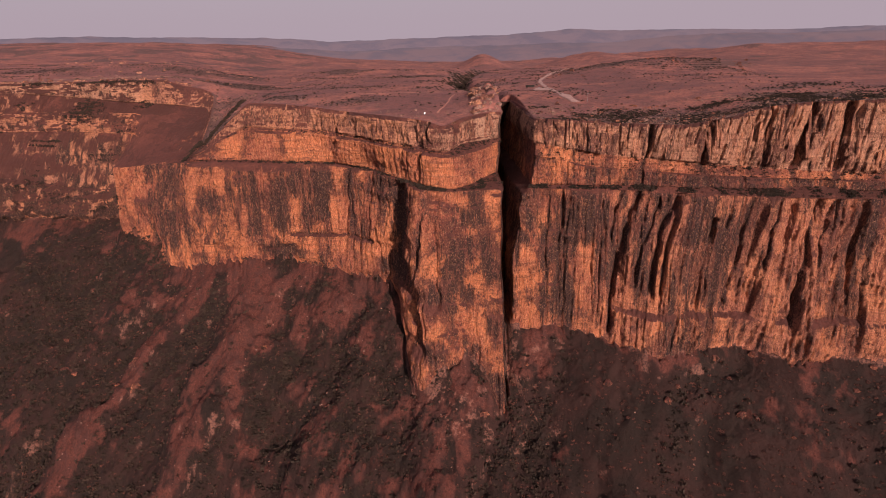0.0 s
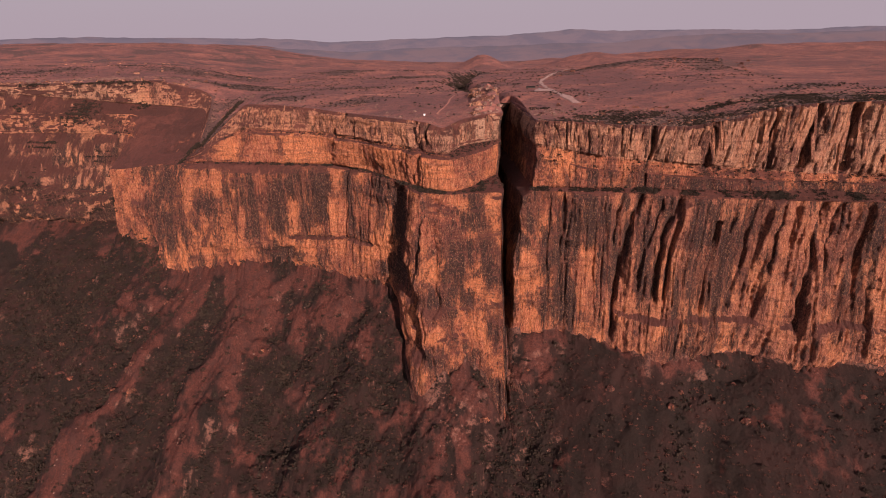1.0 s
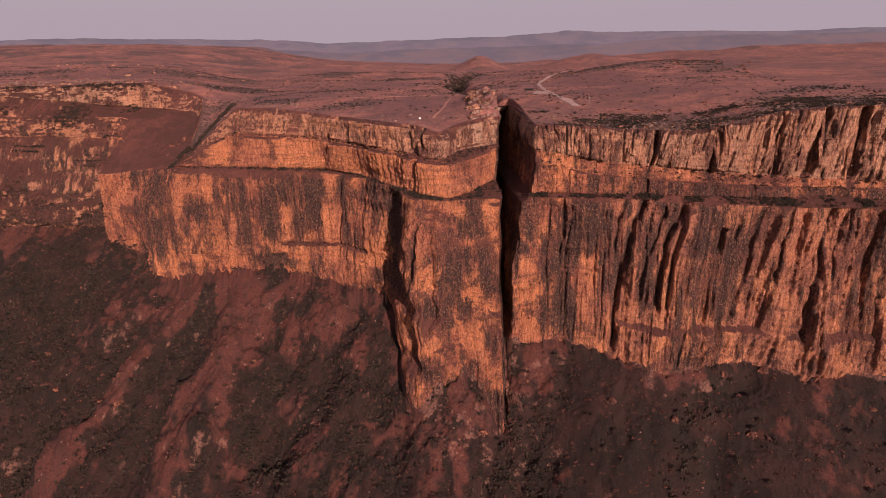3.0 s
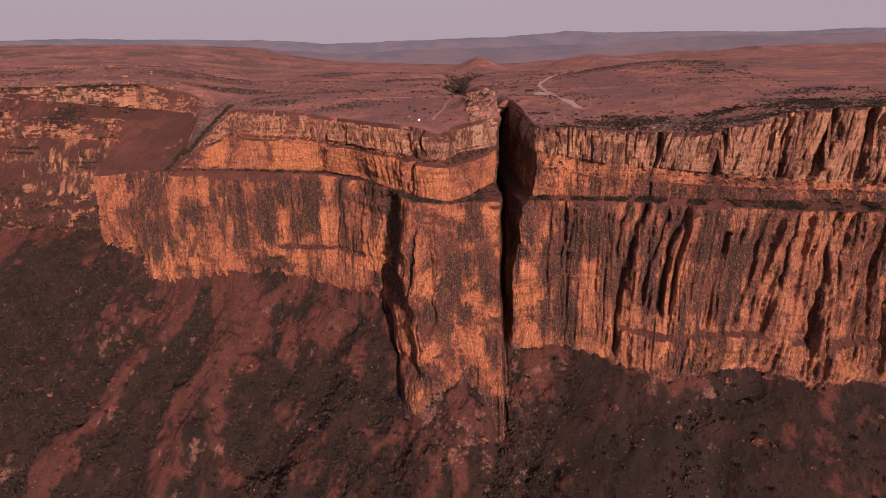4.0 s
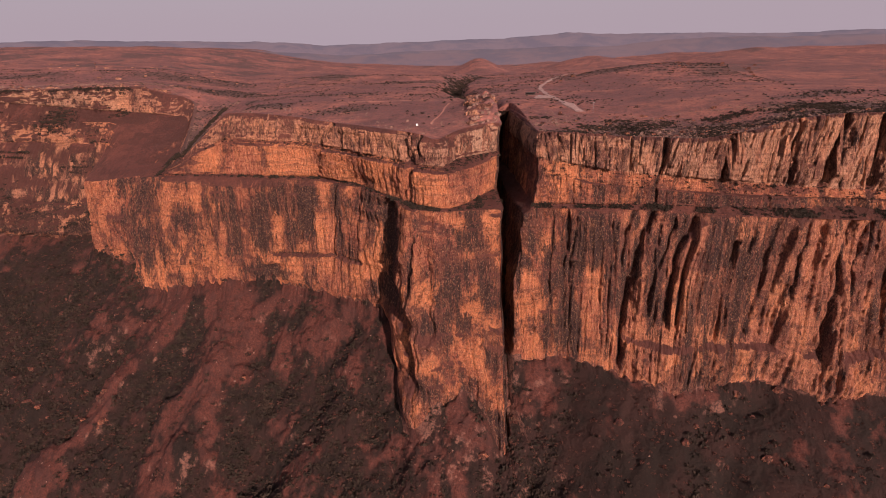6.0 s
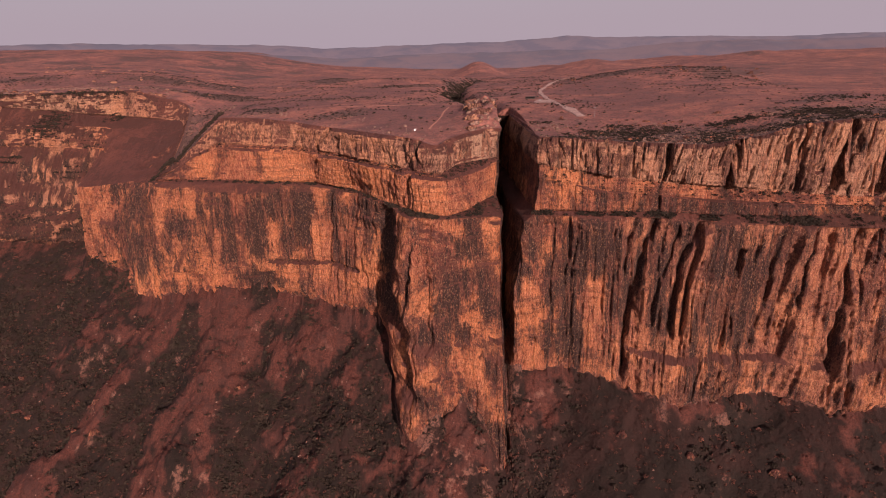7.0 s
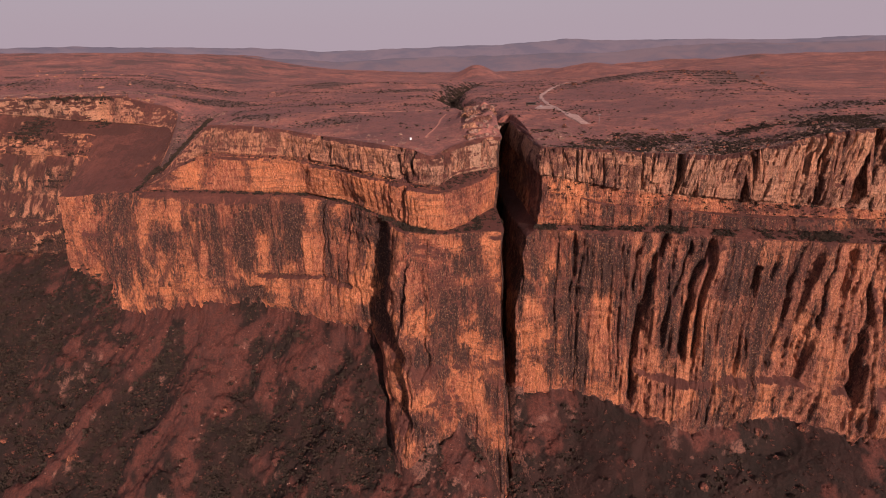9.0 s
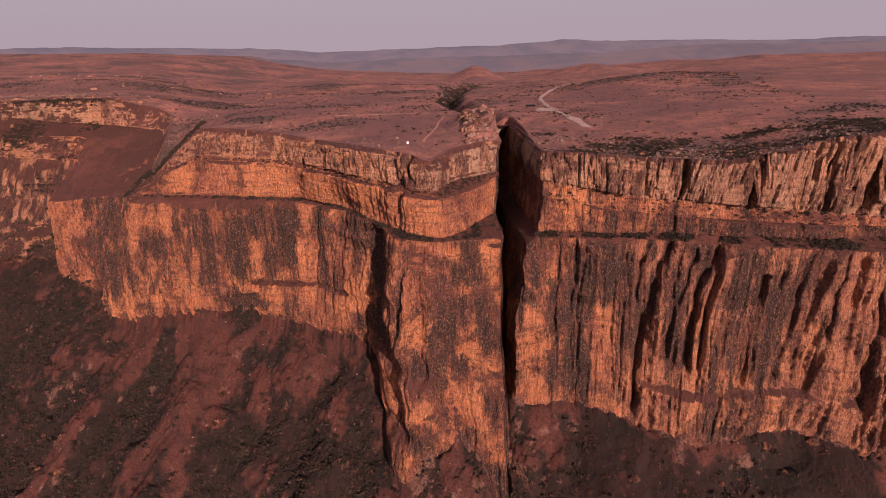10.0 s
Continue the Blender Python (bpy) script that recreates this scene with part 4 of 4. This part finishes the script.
# ---- trees of the ravine ----
def tree(name, seed):
    r = random.Random(seed)
    whole = new(name)
    bm = bmesh.new()
    tube(bm, (0, 0, -0.5), (0.2, 0.1, 2.2), 0.26, 0.17)
    tips = []
    for k in range(6):
        a = k * 1.05 + r.uniform(-0.3, 0.3)
        tip = (0.2 + 1.5 * math.cos(a), 0.1 + 1.5 * math.sin(a), 3.0 + r.uniform(0, 1.4))
        tube(bm, (0.15, 0.08, 1.4 + 0.12 * k), tip, 0.10, 0.04, 5)
        tips.append(tip)
    part("trunk", bm, BARK, whole)
    quads = np.concatenate([CLUMPS[(seed + k) % 8] * r.uniform(0.9, 1.5) + np.array(tip) - np.array([0, 0, 0.4]) for k, tip in enumerate(tips)] + [CLUMPS[seed % 8] * 1.5 + np.array([0.2, 0.1, 3.6])])
    crown = new("crown", mesh_of("crown", quads, LEAF))
    crown.parent = whole
    return tagged(whole, "small dark dry-leaved tree with a spreading crown", "tree", "trees of the ravine and scree")


TREES = [tree("tree", k) for k in range(3)]
spots = np.concatenate([pick((P0 + 20, P0 + 150), (20, 140), 110, np.clip(ravine, 0, 1) ** 2), pick(SCREE_ROWS, (-420, 400), 80, thick ** 2)])
for k, p in enumerate(spots):
    a = rng.uniform(0, 6.3)
    m = Matrix.LocRotScale(tuple(p), Euler((0, 0, a)), None)
    if k < 3:
        TREES[k].matrix_basis = m
    else:
        copy_thing(TREES[k % 3], m)

# ---- the small whitewashed hut on the headland ----
hut = tagged(new("hut"), "small whitewashed hut alone on the dry grass", "hut")
hut.matrix_basis = pose(-5, 553, lie(-5, 553), 0, 0, 12) @ Matrix.Diagonal((0.6, 0.6, 0.6, 1))
part("wall", box(bmesh.new(), -1.3, 1.3, -1.3, 1.3, -0.4, 2.3, 0.03), WHITE, hut)
part("roof", box(bmesh.new(), -1.5, 1.5, -1.5, 1.5, 2.3, 2.5, 0.04), WHITE, hut)
part("door", box(bmesh.new(), 0.2, 0.95, -1.34, -1.29, 0.0, 1.95, 0.01), DARK, hut, "dark timber door")

# ---- shelter, cars and mast by the road ----
shelter = tagged(new("shelter"), "dark open-sided picnic shelter beside the parking area", "shelter")
shelter.matrix_basis = pose(131, 748, lie(131, 748), 0, 0, 5)
part("roof", box(bmesh.new(), -6, 6, -2.5, 2.5, 2.6, 2.95, 0.05), DARK, shelter)
part("back_wall", box(bmesh.new(), -5.8, 5.8, 2.1, 2.35, -0.4, 2.6, 0.03), DARK, shelter)
for px in (-5.6, -1.9, 1.9, 5.6):
    part("post", box(bmesh.new(), px - 0.1, px + 0.1, -2.3, -2.1, -0.4, 2.6, 0.01), DARK, shelter)
mast = tagged(new("mast"), "thin steel mast with a lamp head beside the track", "mast")
mast.matrix_basis = pose(163, 590, lie(163, 590))
part("pole", tube(bmesh.new(), (0, 0, -0.5), (0, 0, 9), 0.12, 0.08), STEEL, mast)
part("lamp_head", box(bmesh.new(), -0.9, 0.9, -0.3, 0.3, 8.8, 9.2, 0.05), STEEL, mast)


def car(where, turn, paint, label):
    whole = tagged(new("car"), label, "car", "parked cars")
    whole.matrix_basis = pose(where[0], where[1], lie(*where) + 0.4, 0, 0, turn)
    bm = bmesh.new()
    box(bm, -2.2, 2.2, -0.85, 0.85, 0.4, 1.05, 0.12)
    box(bm, -1.4, 1.3, -0.75, 0.75, 1.03, 1.65, 0.18)
    part("body", bm, paint, whole)
    for wx in (-1.35, 1.35):
        for wy in (-0.8, 0.8):
            part("wheel", tube(bmesh.new(), (wx, wy - 0.1, 0.33), (wx, wy + 0.1, 0.33), 0.33, 0.33, 12), DARK, whole, "black tyre")


car((143, 765), 70, DARK, "dark car parked on the gravel area")
car((137, 722), 20, STEEL, "grey car parked on the gravel area")


# ---- crags breaking through the scree and the plateau ----
def weathered(mesh, crusted, paleness):
    """Gives a loose rock the crust and paleness of the faces that it belongs to."""
    for key, value in (("crust_shade", crusted), ("pale", paleness), ("brush", 0.5)):
        layer = mesh.attributes.new(key, "FLOAT", "POINT")
        layer.data.foreach_set("value", np.full(len(mesh.vertices), value, np.float32))
    mesh.materials.append(ROCK)
    return mesh


def crag_mesh(seed, look_of):
    bm = bmesh.new()
    bmesh.ops.create_icosphere(bm, subdivisions=3, radius=1)
    for v in bm.verts:
        c = v.co.copy()
        q = Vector((c.x * 2.2, c.y * 2.2, c.z * 0.5)) + Vector((seed * 5.3, seed * 2.1, 0))
        grow = 0.75 + 0.5 * noise.noise(q) + 0.3 * noise.noise(q * 2.6)
        v.co = Vector((c.x * grow, c.y * grow * 0.8, max(-0.5, min(0.75, c.z * (0.9 + 0.5 * noise.noise(q * 1.4))))))
    mesh = bpy.data.meshes.new("crag")
    bm.to_mesh(mesh)
    bm.free()
    return weathered(mesh, *look_of)


CRAGS = [crag_mesh(k, (0.62, 0.1)) for k in range(6)]
PALE_CRAGS = [crag_mesh(k, (0.4, 0.8)) for k in range(6, 11)]


def crags(places, lo, hi, label, group, shapes=CRAGS, kind_name="crag"):
    for p in places:
        r = lo + (hi - lo) * rng.random() ** 1.6
        ob = new(kind_name, shapes[rng.integers(len(shapes))])
        ob.matrix_world = Matrix.LocRotScale(tuple(p - np.array([0, 0, 0.25 * r])), Euler((rng.uniform(-0.2, 0.2), rng.uniform(-0.2, 0.2), rng.uniform(-0.6, 0.6))), (r * rng.uniform(0.8, 1.4), r, r * rng.uniform(0.7, 1.3)))
        tagged(ob, label, "rock outcrop", group)


crags(pick((marks["scree"][0] + 10, marks["lower"][0] - 4), (-430, 60), 26, np.clip(fbm(X / 60, Y / 40, seed=97), 0.05, 1)), 2.0, 5.5, "reddish sandstone crag breaking through the scree", "crags in the scree")
crags(pick((marks["scree"][0] + 20, marks["lower"][0] - 4), (60, 400), 25, np.ones_like(X)), 1.5, 4.5, "dark sandstone crag breaking through the shaded brush", "crags below the eastern cliff")
crags(pick((P0 + 6, P0 + 64), (40, 65), 34, np.ones_like(X)), 2.0, 6.0, "pale sandstone crag on the knoll beside the cleft", "crags beside the cleft", PALE_CRAGS)
crags(pick((P0 + 60, P0 + 150), (-560, -190), 120, np.clip(fbm(X / 120, Y / 45, seed=121) - 0.1, 0.004, 1)), 1.6, 5.0, "pale sandstone outcrop in the dry grass of the plateau", "outcrops on the plateau", PALE_CRAGS, "outcrop")
crags(pick((P0 + 1, P0 + 14), (-640, -340), 60, np.ones_like(X)), 2.0, 5.0, "pale broken sandstone block on the rim of the side valley", "blocks on the rim of the side valley", PALE_CRAGS, "rock_block")
crags(pick((P0 + 3, P0 + 60), (96, 360), 110, edge_w), 0.9, 3.0, "low sandstone crag in the brush of the cliff top", "crags on the eastern cliff top", CRAGS, "outcrop")
crags(pick((P0 + 4, P0 + 70), (-600, -230), 60, edge_w), 1.5, 4.0, "broken sandstone crag along the edge of the side valley", "crags round the side valley")
crags(pick((P0 + 30, P0 + 130), (200, 500), 50, np.clip(rocky, 0.01, 1)), 2.0, 5.0, "dark sandstone crag on a low rocky hill", "crags on the rocky hill")


# ---- pillars standing proud of the upper cliffs ----
def pillar_mesh(seed):
    r = random.Random(seed)
    bm = bmesh.new()
    rings = []
    offs = [r.uniform(0.75, 1.15) for _ in range(7)]
    for k in range(6):
        f = k / 5
        grow = (1.08 - 0.22 * f) * r.uniform(0.88, 1.1) * (0.55 if k == 5 else 1)
        sx, sy = r.uniform(-0.1, 0.1), r.uniform(-0.1, 0.1)
        rings.append([bm.verts.new((math.cos(i * 0.898) * offs[i] * grow + sx, math.sin(i * 0.898) * offs[i] * grow + sy, f + (r.uniform(-0.06, 0.02) if k == 5 else 0))) for i in range(7)])
    for a, b in zip(rings[:-1], rings[1:]):
        for i in range(7):
            bm.faces.new((a[i], a[(i + 1) % 7], b[(i + 1) % 7], b[i]))
    bm.faces.new(rings[-1])
    mesh = bpy.data.meshes.new("rock_pillar")
    bm.to_mesh(mesh)
    bm.free()
    return weathered(mesh, 0.46, 0.6)


PILLARS = [pillar_mesh(k) for k in range(8)]
faces_up = {ob.parent.name: ob for ob in scene.objects if ob.name.startswith("upper_face") and ob.parent}
for owner, x0, x1, n in (("cliff_east", 98, 400, 150), ("cliff_west", -195, 58, 80)):
    for _ in range(n):
        i = int(np.searchsorted(xs, rng.uniform(x0, x1)))
        j0 = marks["upper"][0] + int(rng.integers(0, 26))
        j1 = min(j0 + int(rng.integers(14, 36)), marks["upper"][1] - 1)
        z0, z1 = Z[i, j0] - 1, Z[i, j1] + rng.uniform(-1, 0.8)
        if z1 - z0 < 4:
            continue
        w = rng.uniform(1.2, 2.6)
        ob = new("rock_pillar", PILLARS[rng.integers(8)])
        ob.parent = faces_up[owner]
        back = (Y[i, j0] - Y[i, j1]) / max(z1 - z0, 1)
        ob.matrix_world = Matrix.Translation((X[i, j0], Y[i, j0] + 0.9, z0)) @ Matrix(((1, 0, 0, 0), (0, 1, -back * 0.9, 0), (0, 0, 1, 0), (0, 0, 0, 1))) @ Matrix.LocRotScale(None, Euler((0, 0, rng.uniform(0, 6.3))), (w, w * 0.8, z1 - z0))
